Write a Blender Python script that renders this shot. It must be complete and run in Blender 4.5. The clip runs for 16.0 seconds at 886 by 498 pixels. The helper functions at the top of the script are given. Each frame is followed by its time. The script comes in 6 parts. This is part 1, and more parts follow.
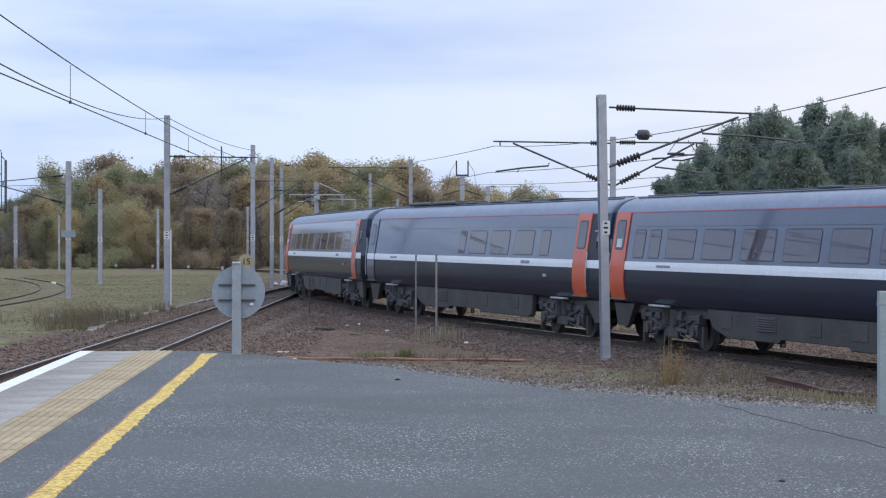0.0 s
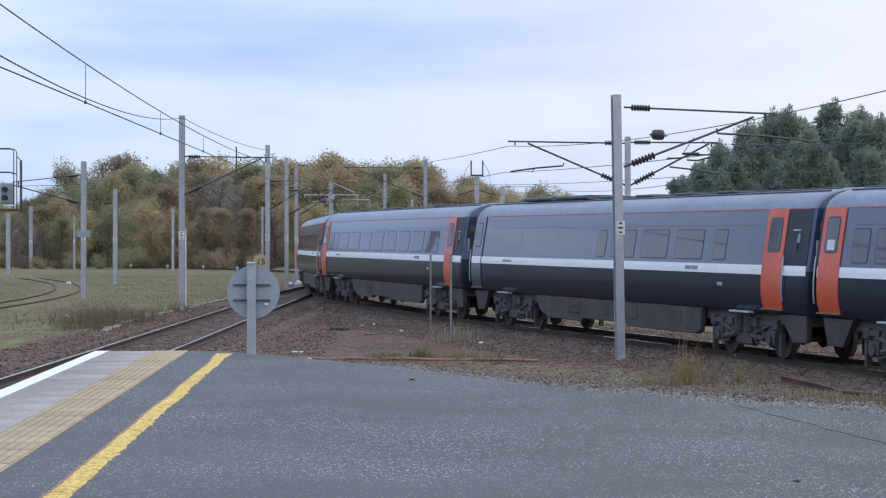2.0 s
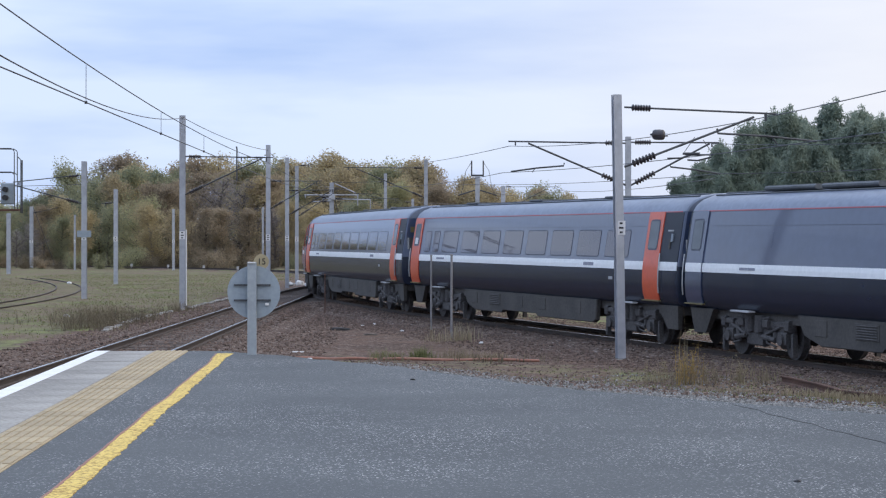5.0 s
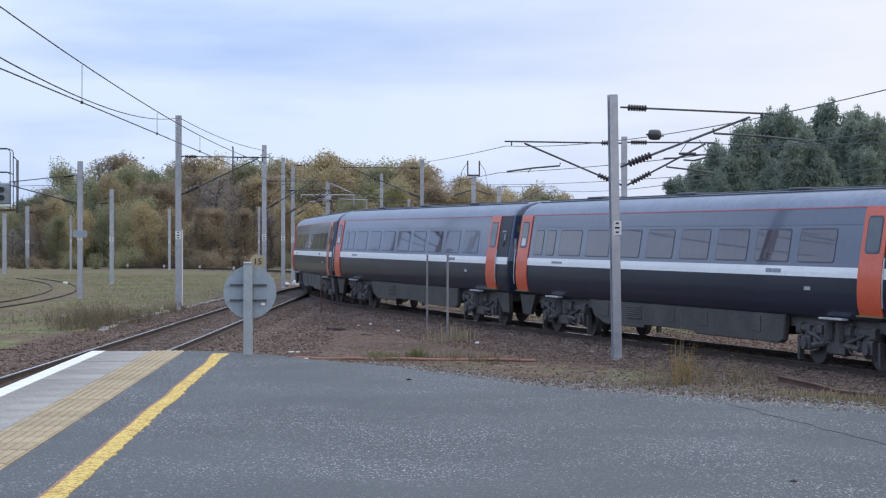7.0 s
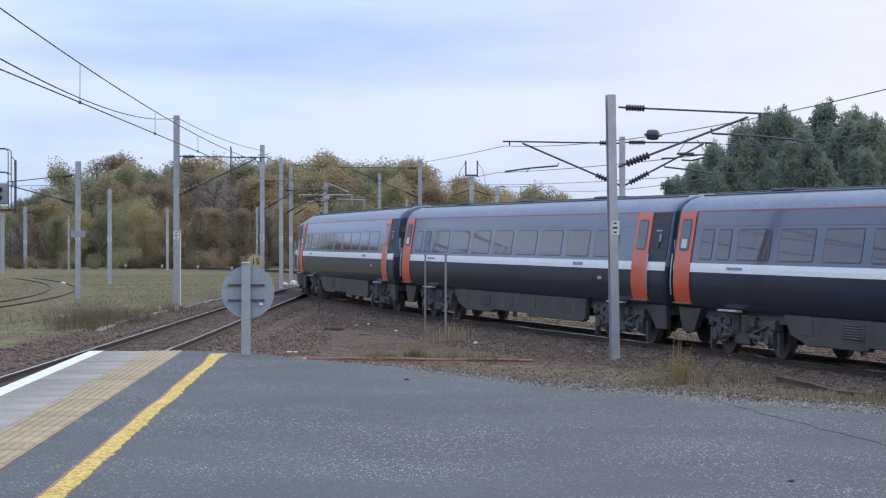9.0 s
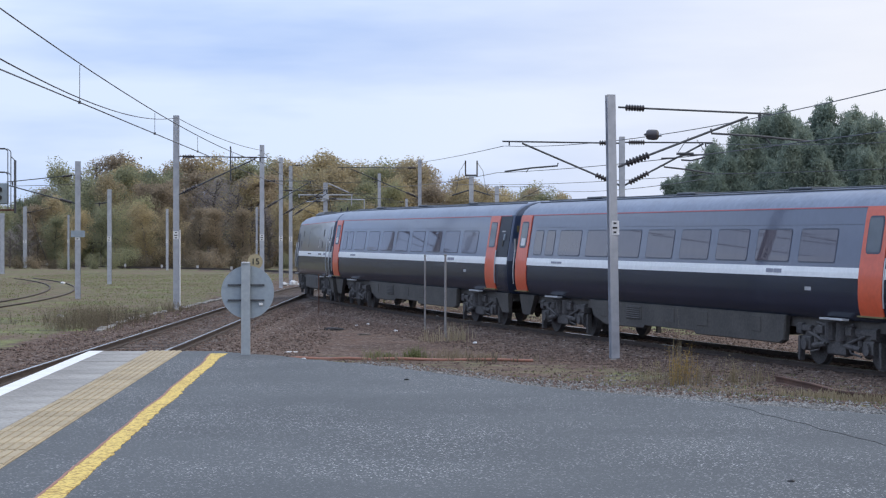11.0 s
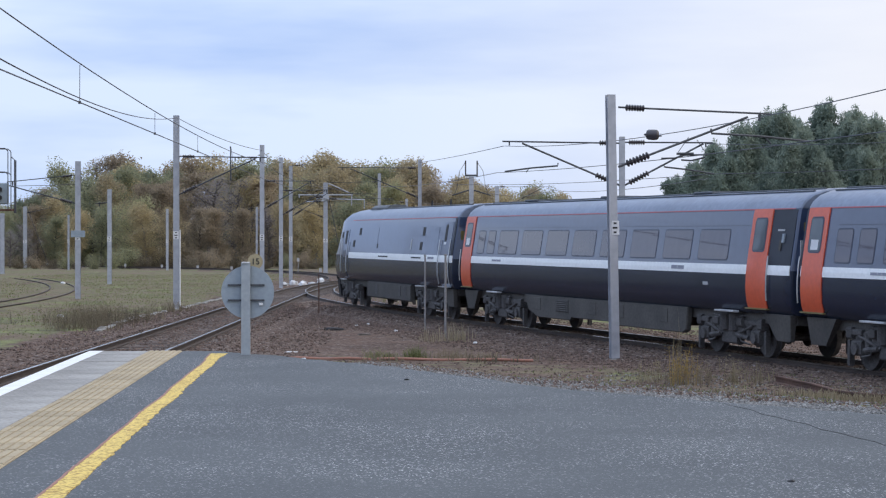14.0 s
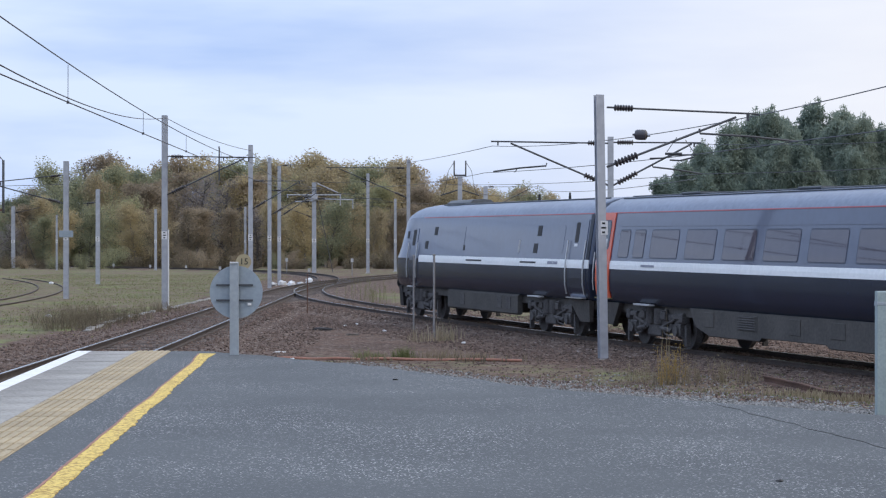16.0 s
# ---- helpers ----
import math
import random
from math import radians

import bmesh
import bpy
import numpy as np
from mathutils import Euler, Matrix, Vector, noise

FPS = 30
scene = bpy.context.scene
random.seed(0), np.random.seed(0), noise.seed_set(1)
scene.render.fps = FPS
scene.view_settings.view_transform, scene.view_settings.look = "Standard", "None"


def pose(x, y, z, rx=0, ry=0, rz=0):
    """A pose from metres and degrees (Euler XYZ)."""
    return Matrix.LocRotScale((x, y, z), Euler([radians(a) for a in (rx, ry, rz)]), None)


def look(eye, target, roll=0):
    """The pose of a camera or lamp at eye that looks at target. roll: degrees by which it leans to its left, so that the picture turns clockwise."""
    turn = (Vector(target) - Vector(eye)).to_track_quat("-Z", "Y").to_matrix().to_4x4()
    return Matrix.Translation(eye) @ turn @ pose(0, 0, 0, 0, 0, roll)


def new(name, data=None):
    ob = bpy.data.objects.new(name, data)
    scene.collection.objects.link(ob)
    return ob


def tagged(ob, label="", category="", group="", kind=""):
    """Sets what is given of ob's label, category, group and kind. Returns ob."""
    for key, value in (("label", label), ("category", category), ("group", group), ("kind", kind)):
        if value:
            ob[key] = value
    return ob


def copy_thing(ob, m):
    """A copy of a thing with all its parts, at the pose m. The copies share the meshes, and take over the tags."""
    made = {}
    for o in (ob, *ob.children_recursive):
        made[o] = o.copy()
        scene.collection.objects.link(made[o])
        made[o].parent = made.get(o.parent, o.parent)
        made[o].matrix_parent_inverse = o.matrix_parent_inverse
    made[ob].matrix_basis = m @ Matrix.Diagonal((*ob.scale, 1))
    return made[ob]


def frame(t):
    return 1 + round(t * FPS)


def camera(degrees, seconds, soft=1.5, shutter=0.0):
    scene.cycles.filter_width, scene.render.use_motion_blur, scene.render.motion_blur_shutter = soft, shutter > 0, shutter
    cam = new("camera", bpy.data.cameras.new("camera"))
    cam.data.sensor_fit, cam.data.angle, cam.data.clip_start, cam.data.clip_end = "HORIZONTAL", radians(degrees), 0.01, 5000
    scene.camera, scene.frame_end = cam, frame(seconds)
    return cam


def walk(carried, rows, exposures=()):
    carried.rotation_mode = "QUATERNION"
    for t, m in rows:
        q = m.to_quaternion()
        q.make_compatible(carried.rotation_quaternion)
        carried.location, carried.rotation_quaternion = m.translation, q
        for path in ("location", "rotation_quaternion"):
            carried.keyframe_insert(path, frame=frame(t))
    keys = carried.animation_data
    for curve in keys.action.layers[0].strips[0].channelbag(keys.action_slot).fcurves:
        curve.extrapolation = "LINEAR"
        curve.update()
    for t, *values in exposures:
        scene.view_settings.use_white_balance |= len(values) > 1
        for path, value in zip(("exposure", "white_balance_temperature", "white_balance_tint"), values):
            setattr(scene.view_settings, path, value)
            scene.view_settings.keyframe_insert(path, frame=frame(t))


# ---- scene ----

EYE = 2.44          # lens above the rail heads
FOV = 24.443
DIP = -0.111        # the lens looks down by this, in degrees

cam = camera(FOV, 16.0, soft=1.2)
PAN = [(0, -0.253), (0.5, -0.253), (0.6, -0.242), (0.7, -0.206), (0.8, -0.158), (0.9, -0.122), (1, -0.079), (1.2, 0.000), (1.5, 0.079), (2, 0.158), (2.5, 0.195), (3, 0.222), (3.5, 0.222), (4, 0.212), (5.2, 0.165), (6.5, 0.103), (7, 0.063), (7.5, 0.054), (8, 0.052), (8.5, 0.024), (9, 0.008), (11.5, 0.000), (13, 0.000), (14.5, 0.003), (15.2, 0.000), (15.5, -0.047), (15.7, -0.111), (15.8, -0.150), (15.9, -0.214), (16, -0.317)]
walk(cam, [(t, pose(0, 0, EYE, 90 + DIP, 0, a)) for t, a in PAN])

# ---- light: a bright overcast, thinner cloud towards the east
world = bpy.data.worlds.new("sky")
scene.world = world
world.use_nodes = True
wn, wl = world.node_tree.nodes, world.node_tree.links
wn.clear()
w_out = wn.new("ShaderNodeOutputWorld")
w_bg = wn.new("ShaderNodeBackground")
w_sky = wn.new("ShaderNodeTexSky")
w_sky.sky_type, w_sky.sun_disc = "NISHITA", False
w_sky.sun_elevation, w_sky.sun_rotation = radians(28), radians(75)
w_tc = wn.new("ShaderNodeTexCoord")
w_map = wn.new("ShaderNodeMapping")
w_map.inputs["Scale"].default_value = (1.6, 1.6, 9.0)
w_noise = wn.new("ShaderNodeTexNoise")
w_noise.inputs["Scale"].default_value, w_noise.inputs["Detail"].default_value, w_noise.inputs["Roughness"].default_value = 2.3, 5, 0.5
w_ramp = wn.new("ShaderNodeValToRGB")
w_ramp.color_ramp.elements[0].position, w_ramp.color_ramp.elements[0].color = 0.38, (0.42, 0.565, 0.90, 1)
w_ramp.color_ramp.elements[1].position, w_ramp.color_ramp.elements[1].color = 0.60, (0.66, 0.775, 1.0, 1)
w_sep = wn.new("ShaderNodeSeparateXYZ")
w_east = wn.new("ShaderNodeMapRange")
w_east.interpolation_type = "SMOOTHSTEP"
w_east.inputs["From Min"].default_value, w_east.inputs["From Max"].default_value = -0.12, 0.30
w_glow = wn.new("ShaderNodeMix")
w_glow.data_type = "RGBA"
w_glow.inputs["B"].default_value = (0.92, 0.89, 0.885, 1)
w_up = wn.new("ShaderNodeMapRange")
w_up.inputs["From Min"].default_value, w_up.inputs["From Max"].default_value = 0.10, 0.9
w_up.inputs["To Min"].default_value, w_up.inputs["To Max"].default_value = 1.0, 1.75
w_scale = wn.new("ShaderNodeVectorMath")
w_scale.operation = "SCALE"
w_dim = wn.new("ShaderNodeVectorMath")
w_dim.operation = "SCALE"
w_dim.inputs["Scale"].default_value = 0.008
w_add = wn.new("ShaderNodeVectorMath")
w_half = wn.new("ShaderNodeMath")
w_half.operation = "MULTIPLY"
w_half.inputs[1].default_value = 0.75
wl.new(w_tc.outputs["Generated"], w_map.inputs["Vector"])
wl.new(w_map.outputs["Vector"], w_noise.inputs["Vector"])
wl.new(w_noise.outputs["Fac"], w_ramp.inputs["Fac"])
wl.new(w_tc.outputs["Generated"], w_sep.inputs["Vector"])
wl.new(w_sep.outputs["X"], w_east.inputs["Value"])
wl.new(w_east.outputs["Result"], w_half.inputs[0])
wl.new(w_half.outputs["Value"], w_glow.inputs["Factor"])
wl.new(w_ramp.outputs["Color"], w_glow.inputs["A"])
wl.new(w_sep.outputs["Z"], w_up.inputs["Value"])
wl.new(w_glow.outputs["Result"], w_scale.inputs[0])
wl.new(w_up.outputs["Result"], w_scale.inputs["Scale"])
wl.new(w_sky.outputs["Color"], w_dim.inputs[0])
wl.new(w_scale.outputs["Vector"], w_add.inputs[0])
wl.new(w_dim.outputs["Vector"], w_add.inputs[1])
wl.new(w_add.outputs["Vector"], w_bg.inputs["Color"])
w_bg.inputs["Strength"].default_value = 1.04
wl.new(w_bg.outputs["Background"], w_out.inputs["Surface"])

sun_data = bpy.data.lights.new("sun", "SUN")
sun_data.energy, sun_data.angle, sun_data.color = 0.5, radians(25), (1.0, 0.95, 0.88)
sun = new("sun", sun_data)
sun.matrix_world = look((40, 12, 30), (0, 30, 0))
scene.view_settings.exposure = 0.0


# ---- materials
def mat(name, light, dark=None, rough=0.6, metal=0.0, scale=3.0, fine=40.0, bump=0.2, vary=0.0, island=0.0, coat=0.0, low=0.35, high=0.65, blend=0.5):
    """Two-scale noise between two base colours, with relief; vary: by object; island: by loose piece."""
    m = bpy.data.materials.new(name)
    m.use_nodes = True
    n, l = m.node_tree.nodes, m.node_tree.links
    b = n["Principled BSDF"]
    dark = dark or tuple(c * 0.7 for c in light)
    tc = n.new("ShaderNodeTexCoord")
    big, small = n.new("ShaderNodeTexNoise"), n.new("ShaderNodeTexNoise")
    big.inputs["Scale"].default_value, big.inputs["Detail"].default_value = scale, 4
    small.inputs["Scale"].default_value, small.inputs["Detail"].default_value = fine, 3
    l.new(tc.outputs["Object"], big.inputs["Vector"])
    l.new(tc.outputs["Object"], small.inputs["Vector"])
    mix = n.new("ShaderNodeMix")
    mix.inputs["Factor"].default_value = blend
    l.new(big.outputs["Fac"], mix.inputs["A"])
    l.new(small.outputs["Fac"], mix.inputs["B"])
    ramp = n.new("ShaderNodeValToRGB")
    ramp.color_ramp.elements[0].position, ramp.color_ramp.elements[0].color = low, (*dark, 1)
    ramp.color_ramp.elements[1].position, ramp.color_ramp.elements[1].color = high, (*light, 1)
    l.new(mix.outputs["Result"], ramp.inputs["Fac"])
    colour = ramp.outputs["Color"]
    for amount, node, socket in ((vary, "ShaderNodeObjectInfo", "Random"), (island, "ShaderNodeNewGeometry", "Random Per Island")):
        if amount:
            src, mr, hsv = n.new(node), n.new("ShaderNodeMapRange"), n.new("ShaderNodeHueSaturation")
            mr.inputs["To Min"].default_value, mr.inputs["To Max"].default_value = 1 - amount, 1 + amount
            l.new(src.outputs[socket], mr.inputs["Value"])
            l.new(mr.outputs["Result"], hsv.inputs["Value"])
            l.new(colour, hsv.inputs["Color"])
            colour = hsv.outputs["Color"]
    l.new(colour, b.inputs["Base Color"])
    b.inputs["Roughness"].default_value, b.inputs["Metallic"].default_value = rough, metal
    b.inputs["Coat Weight"].default_value, b.inputs["Coat Roughness"].default_value = coat, 0.08
    if bump:
        bp = n.new("ShaderNodeBump")
        bp.inputs["Strength"].default_value, bp.inputs["Distance"].default_value = bump, 0.02
        l.new(small.outputs["Fac"], bp.inputs["Height"])
        l.new(bp.outputs["Normal"], b.inputs["Normal"])
    return m


def leaf_mat(name, a, b_, c):
    """Leaves: three colours picked by leaf, shifted by tree."""
    m = bpy.data.materials.new(name)
    m.use_nodes = True
    n, l = m.node_tree.nodes, m.node_tree.links
    b = n["Principled BSDF"]
    geo, info = n.new("ShaderNodeNewGeometry"), n.new("ShaderNodeObjectInfo")
    add = n.new("ShaderNodeMath")
    add.operation = "MULTIPLY_ADD"
    add.inputs[1].default_value = 0.55
    l.new(geo.outputs["Random Per Island"], add.inputs[0])
    half = n.new("ShaderNodeMath")
    half.operation = "MULTIPLY"
    half.inputs[1].default_value = 0.45
    l.new(info.outputs["Random"], half.inputs[0])
    l.new(half.outputs["Value"], add.inputs[2])
    ramp = n.new("ShaderNodeValToRGB")
    ramp.color_ramp.elements[0].color, ramp.color_ramp.elements[1].color = (*a, 1), (*c, 1)
    ramp.color_ramp.elements[0].position, ramp.color_ramp.elements[1].position = 0.1, 0.9
    ramp.color_ramp.elements.new(0.5).color = (*b_, 1)
    l.new(add.outputs["Value"], ramp.inputs["Fac"])
    l.new(ramp.outputs["Color"], b.inputs["Base Color"])
    b.inputs["Roughness"].default_value = 0.75
    b.inputs["Specular IOR Level"].default_value = 0.05
    thin, mix = n.new("ShaderNodeBsdfTranslucent"), n.new("ShaderNodeMixShader")
    mix.inputs["Fac"].default_value = 0.45
    l.new(ramp.outputs["Color"], thin.inputs["Color"])
    l.new(b.outputs["BSDF"], mix.inputs[1])
    l.new(thin.outputs["BSDF"], mix.inputs[2])
    l.new(mix.outputs["Shader"], n["Material Output"].inputs["Surface"])
    return m


def ground_mat():
    """Earth, ballast and turf, mixed by what lies where."""
    m = bpy.data.materials.new("ground_cover")
    m.use_nodes = True
    n, l = m.node_tree.nodes, m.node_tree.links
    b = n["Principled BSDF"]
    tc = n.new("ShaderNodeTexCoord")

    def tex(scale, detail=4):
        t = n.new("ShaderNodeTexNoise")
        t.inputs["Scale"].default_value, t.inputs["Detail"].default_value = scale, detail
        l.new(tc.outputs["Object"], t.inputs["Vector"])
        return t.outputs["Fac"]

    def ramp(fac, *stops):
        r = n.new("ShaderNodeValToRGB")
        r.color_ramp.elements[0].position, r.color_ramp.elements[0].color = stops[0][0], (*stops[0][1], 1)
        r.color_ramp.elements[1].position, r.color_ramp.elements[1].color = stops[-1][0], (*stops[-1][1], 1)
        for p, c in stops[1:-1]:
            r.color_ramp.elements.new(p).color = (*c, 1)
        l.new(fac, r.inputs["Fac"])
        return r.outputs["Color"]

    def blend(fac, x, y):
        k = n.new("ShaderNodeMix")
        k.data_type = "RGBA"
        l.new(fac, k.inputs["Factor"])
        l.new(x, k.inputs["A"])
        l.new(y, k.inputs["B"])
        return k.outputs["Result"]

    vor = n.new("ShaderNodeTexVoronoi")
    vor.inputs["Scale"].default_value = 14
    l.new(tc.outputs["Object"], vor.inputs["Vector"])
    sep = n.new("ShaderNodeSeparateColor")
    l.new(vor.outputs["Color"], sep.inputs["Color"])
    stone = ramp(sep.outputs["Red"], (0.0, (0.042, 0.029, 0.023)), (0.5, (0.108, 0.074, 0.056)), (0.92, (0.195, 0.145, 0.117)), (1.0, (0.34, 0.30, 0.28)))
    earth = ramp(tex(0.35), (0.3, (0.088, 0.060, 0.046)), (0.5, (0.142, 0.086, 0.061)), (0.7, (0.165, 0.118, 0.090)))
    grit = ramp(sep.outputs["Green"], (0.0, (0.075, 0.075, 0.072)), (0.7, (0.17, 0.17, 0.165)), (1.0, (0.42, 0.42, 0.41)))
    turf = ramp(tex(1.1, 6), (0.32, (0.105, 0.088, 0.058)), (0.5, (0.145, 0.150, 0.074)), (0.66, (0.20, 0.215, 0.088)))
    dry = ramp(tex(3.0, 5), (0.3, (0.13, 0.098, 0.066)), (0.7, (0.21, 0.175, 0.115)))
    turf = blend(ramp(tex(0.22, 5), (0.40, (0, 0, 0)), (0.56, (1, 1, 1))), turf, dry)
    dirt = blend(ramp(tex(2.2), (0.35, (0, 0, 0)), (0.65, (0.75, 0.75, 0.75))), stone, earth)
    for name, layer in (("ballast", stone), ("gravel", grit), ("turf", turf)):
        at = n.new("ShaderNodeAttribute")
        at.attribute_name = name
        k = n.new("ShaderNodeMath")
        k.operation = "MULTIPLY_ADD"
        k.use_clamp = True
        wob = n.new("ShaderNodeMath")
        wob.operation = "MULTIPLY_ADD"
        wob.inputs[1].default_value, wob.inputs[2].default_value = 1.2, -0.6
        l.new(tex(1.7 if name == "turf" else 3.0, 5), wob.inputs[0])
        l.new(at.outputs["Fac"], k.inputs[0])
        k.inputs[1].default_value = 1.0
        edge = n.new("ShaderNodeMath")
        edge.operation = "MULTIPLY"
        l.new(wob.outputs["Value"], edge.inputs[0])
        edge.inputs[1].default_value = 1.0
        l.new(edge.outputs["Value"], k.inputs[2])
        sharp = n.new("ShaderNodeMapRange")
        sharp.inputs["From Min"].default_value, sharp.inputs["From Max"].default_value = 0.35, 0.65
        l.new(k.outputs["Value"], sharp.inputs["Value"])
        dirt = blend(sharp.outputs["Result"], dirt, layer)
    l.new(dirt, b.inputs["Base Color"])
    b.inputs["Roughness"].default_value = 0.95
    b.inputs["Specular IOR Level"].default_value = 0.15
    bp = n.new("ShaderNodeBump")
    bp.inputs["Strength"].default_value, bp.inputs["Distance"].default_value = 0.7, 0.04
    l.new(vor.outputs["Distance"], bp.inputs["Height"])
    l.new(bp.outputs["Normal"], b.inputs["Normal"])
    return m


def asphalt_mat():
    """Worn asphalt: dark binder, pale chips showing, patches rubbed light."""
    m = mat("asphalt", (0.100, 0.109, 0.113), (0.054, 0.061, 0.066), rough=0.85, scale=0.45, fine=55, bump=0.5, low=0.3, high=0.7)
    n, l = m.node_tree.nodes, m.node_tree.links
    b = n["Principled BSDF"]
    old = b.inputs["Base Color"].links[0].from_socket
    tc = n.new("ShaderNodeTexCoord")
    vor = n.new("ShaderNodeTexVoronoi")
    vor.inputs["Scale"].default_value = 75
    sep = n.new("ShaderNodeSeparateColor")
    worn = n.new("ShaderNodeTexNoise")
    worn.inputs["Scale"].default_value, worn.inputs["Detail"].default_value = 0.7, 6
    ramp, thin = n.new("ShaderNodeValToRGB"), n.new("ShaderNodeMath")
    ramp.color_ramp.elements[0].position, ramp.color_ramp.elements[1].position = 0.89, 0.98
    wr = n.new("ShaderNodeValToRGB")
    wr.color_ramp.elements[0].position, wr.color_ramp.elements[1].position = 0.40, 0.70
    wr.color_ramp.elements[0].color = (0.22, 0.22, 0.22, 1)
    thin.operation = "MULTIPLY"
    mix = n.new("ShaderNodeMix")
    mix.data_type = "RGBA"
    mix.inputs["B"].default_value = (0.34, 0.35, 0.36, 1)
    l.new(tc.outputs["Object"], vor.inputs["Vector"])
    l.new(tc.outputs["Object"], worn.inputs["Vector"])
    l.new(vor.outputs["Color"], sep.inputs["Color"])
    l.new(sep.outputs["Red"], ramp.inputs["Fac"])
    l.new(worn.outputs["Fac"], wr.inputs["Fac"])
    l.new(ramp.outputs["Color"], thin.inputs[0])
    l.new(wr.outputs["Color"], thin.inputs[1])
    l.new(thin.outputs["Value"], mix.inputs["Factor"])
    l.new(old, mix.inputs["A"])
    # larger single chips of pale stone, thickest where the surface is rubbed
    big = n.new("ShaderNodeTexVoronoi")
    big.inputs["Scale"].default_value = 40
    pick = n.new("ShaderNodeSeparateColor")
    dot, rare, both, where = (n.new("ShaderNodeMath") for _ in range(4))
    dot.operation, rare.operation, both.operation, where.operation = "LESS_THAN", "GREATER_THAN", "MULTIPLY", "MULTIPLY"
    dot.inputs[1].default_value, rare.inputs[1].default_value = 0.33, 0.80
    mix2 = n.new("ShaderNodeMix")
    mix2.data_type = "RGBA"
    mix2.inputs["B"].default_value = (0.62, 0.62, 0.60, 1)
    l.new(tc.outputs["Object"], big.inputs["Vector"])
    l.new(big.outputs["Color"], pick.inputs["Color"])
    l.new(big.outputs["Distance"], dot.inputs[0])
    l.new(pick.outputs["Green"], rare.inputs[0])
    l.new(dot.outputs["Value"], both.inputs[0])
    l.new(rare.outputs["Value"], both.inputs[1])
    l.new(both.outputs["Value"], where.inputs[0])
    l.new(wr.outputs["Color"], where.inputs[1])
    l.new(where.outputs["Value"], mix2.inputs["Factor"])
    l.new(mix.outputs["Result"], mix2.inputs["A"])
    l.new(mix2.outputs["Result"], b.inputs["Base Color"])
    return m


M_GROUND = ground_mat()
M_ASPHALT = asphalt_mat()
M_CONCRETE = mat("concrete", (0.37, 0.355, 0.325), (0.17, 0.16, 0.145), rough=0.9, scale=0.9, fine=22, bump=0.25, vary=0.12)
M_TACTILE = mat("buff_paving", (0.44, 0.36, 0.235), (0.32, 0.26, 0.165), rough=0.9, scale=1.5, fine=60, bump=0.25, vary=0.12)
M_WHITE = mat("white_line", (0.82, 0.82, 0.82), (0.66, 0.66, 0.66), rough=0.7, scale=3, fine=50, bump=0.1)
M_YELLOW = mat("yellow_line", (0.74, 0.55, 0.15), (0.34, 0.20, 0.05), rough=0.8, scale=7, fine=34, bump=1.0, low=0.40, high=0.52, blend=0.75)
M_RAIL = mat("rail_steel", (0.095, 0.072, 0.060), (0.050, 0.038, 0.033), rough=0.75, metal=0.3, scale=2, fine=30)
M_HEAD = mat("rail_head", (0.46, 0.44, 0.42), (0.34, 0.32, 0.30), rough=0.17, metal=0.9, scale=2, fine=30, bump=0)
M_SLEEPER = mat("sleeper", (0.13, 0.105, 0.09), (0.07, 0.055, 0.048), rough=0.95, scale=3, fine=25, vary=0.2)
M_STONE = mat("stones", (0.165, 0.116, 0.092), (0.070, 0.047, 0.037), rough=0.95, scale=4, fine=30, island=0.5)
M_CHIP = mat("pale_chips", (0.27, 0.265, 0.255), (0.11, 0.11, 0.105), rough=0.95, scale=4, fine=30, island=0.45)
M_GALV = mat("galvanised", (0.44, 0.455, 0.49), (0.31, 0.325, 0.36), rough=0.55, metal=0.35, scale=1.2, fine=5, bump=0.02, vary=0.07)
M_TUBE = mat("dull_steel", (0.085, 0.09, 0.10), (0.05, 0.053, 0.06), rough=0.55, metal=0.4, scale=3, fine=20, bump=0.05)
M_WIRE = mat("wire", (0.10, 0.105, 0.115), (0.07, 0.072, 0.08), rough=0.5, metal=0.5, bump=0)
M_INSUL = mat("porcelain", (0.06, 0.052, 0.055), (0.042, 0.038, 0.042), rough=0.25, bump=0)
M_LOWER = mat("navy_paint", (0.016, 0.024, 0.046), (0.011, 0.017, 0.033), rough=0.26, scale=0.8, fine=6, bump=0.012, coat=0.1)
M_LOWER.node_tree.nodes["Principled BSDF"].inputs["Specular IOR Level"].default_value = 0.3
# navy made darker and duller: shade of the inward-curving body ends, in the colour
M_END = mat("navy_end_shade", (0.012, 0.019, 0.034), (0.008, 0.013, 0.024), rough=0.5, scale=0.8, fine=6, bump=0.012)
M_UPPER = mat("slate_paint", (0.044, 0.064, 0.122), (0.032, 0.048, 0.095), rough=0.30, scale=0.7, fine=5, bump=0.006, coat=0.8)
M_ROOF = mat("roof_paint", (0.180, 0.215, 0.290), (0.108, 0.132, 0.182), rough=0.34, scale=0.6, fine=7, bump=0.03)
M_RIDGE = mat("roof_ridge", (0.12, 0.13, 0.14), (0.07, 0.078, 0.085), rough=0.6, scale=1.5, fine=12)
M_STRIPE = mat("white_band", (0.93, 0.93, 0.91), (0.80, 0.81, 0.80), rough=0.4, scale=0.8, fine=12, bump=0.02)
M_RED = mat("red_band", (0.50, 0.10, 0.11), (0.38, 0.075, 0.09), rough=0.4, bump=0.02)
M_DOOR = mat("orange_paint", (0.70, 0.105, 0.038), (0.57, 0.082, 0.030), rough=0.36, scale=1.3, fine=9, bump=0.02, coat=0.3)
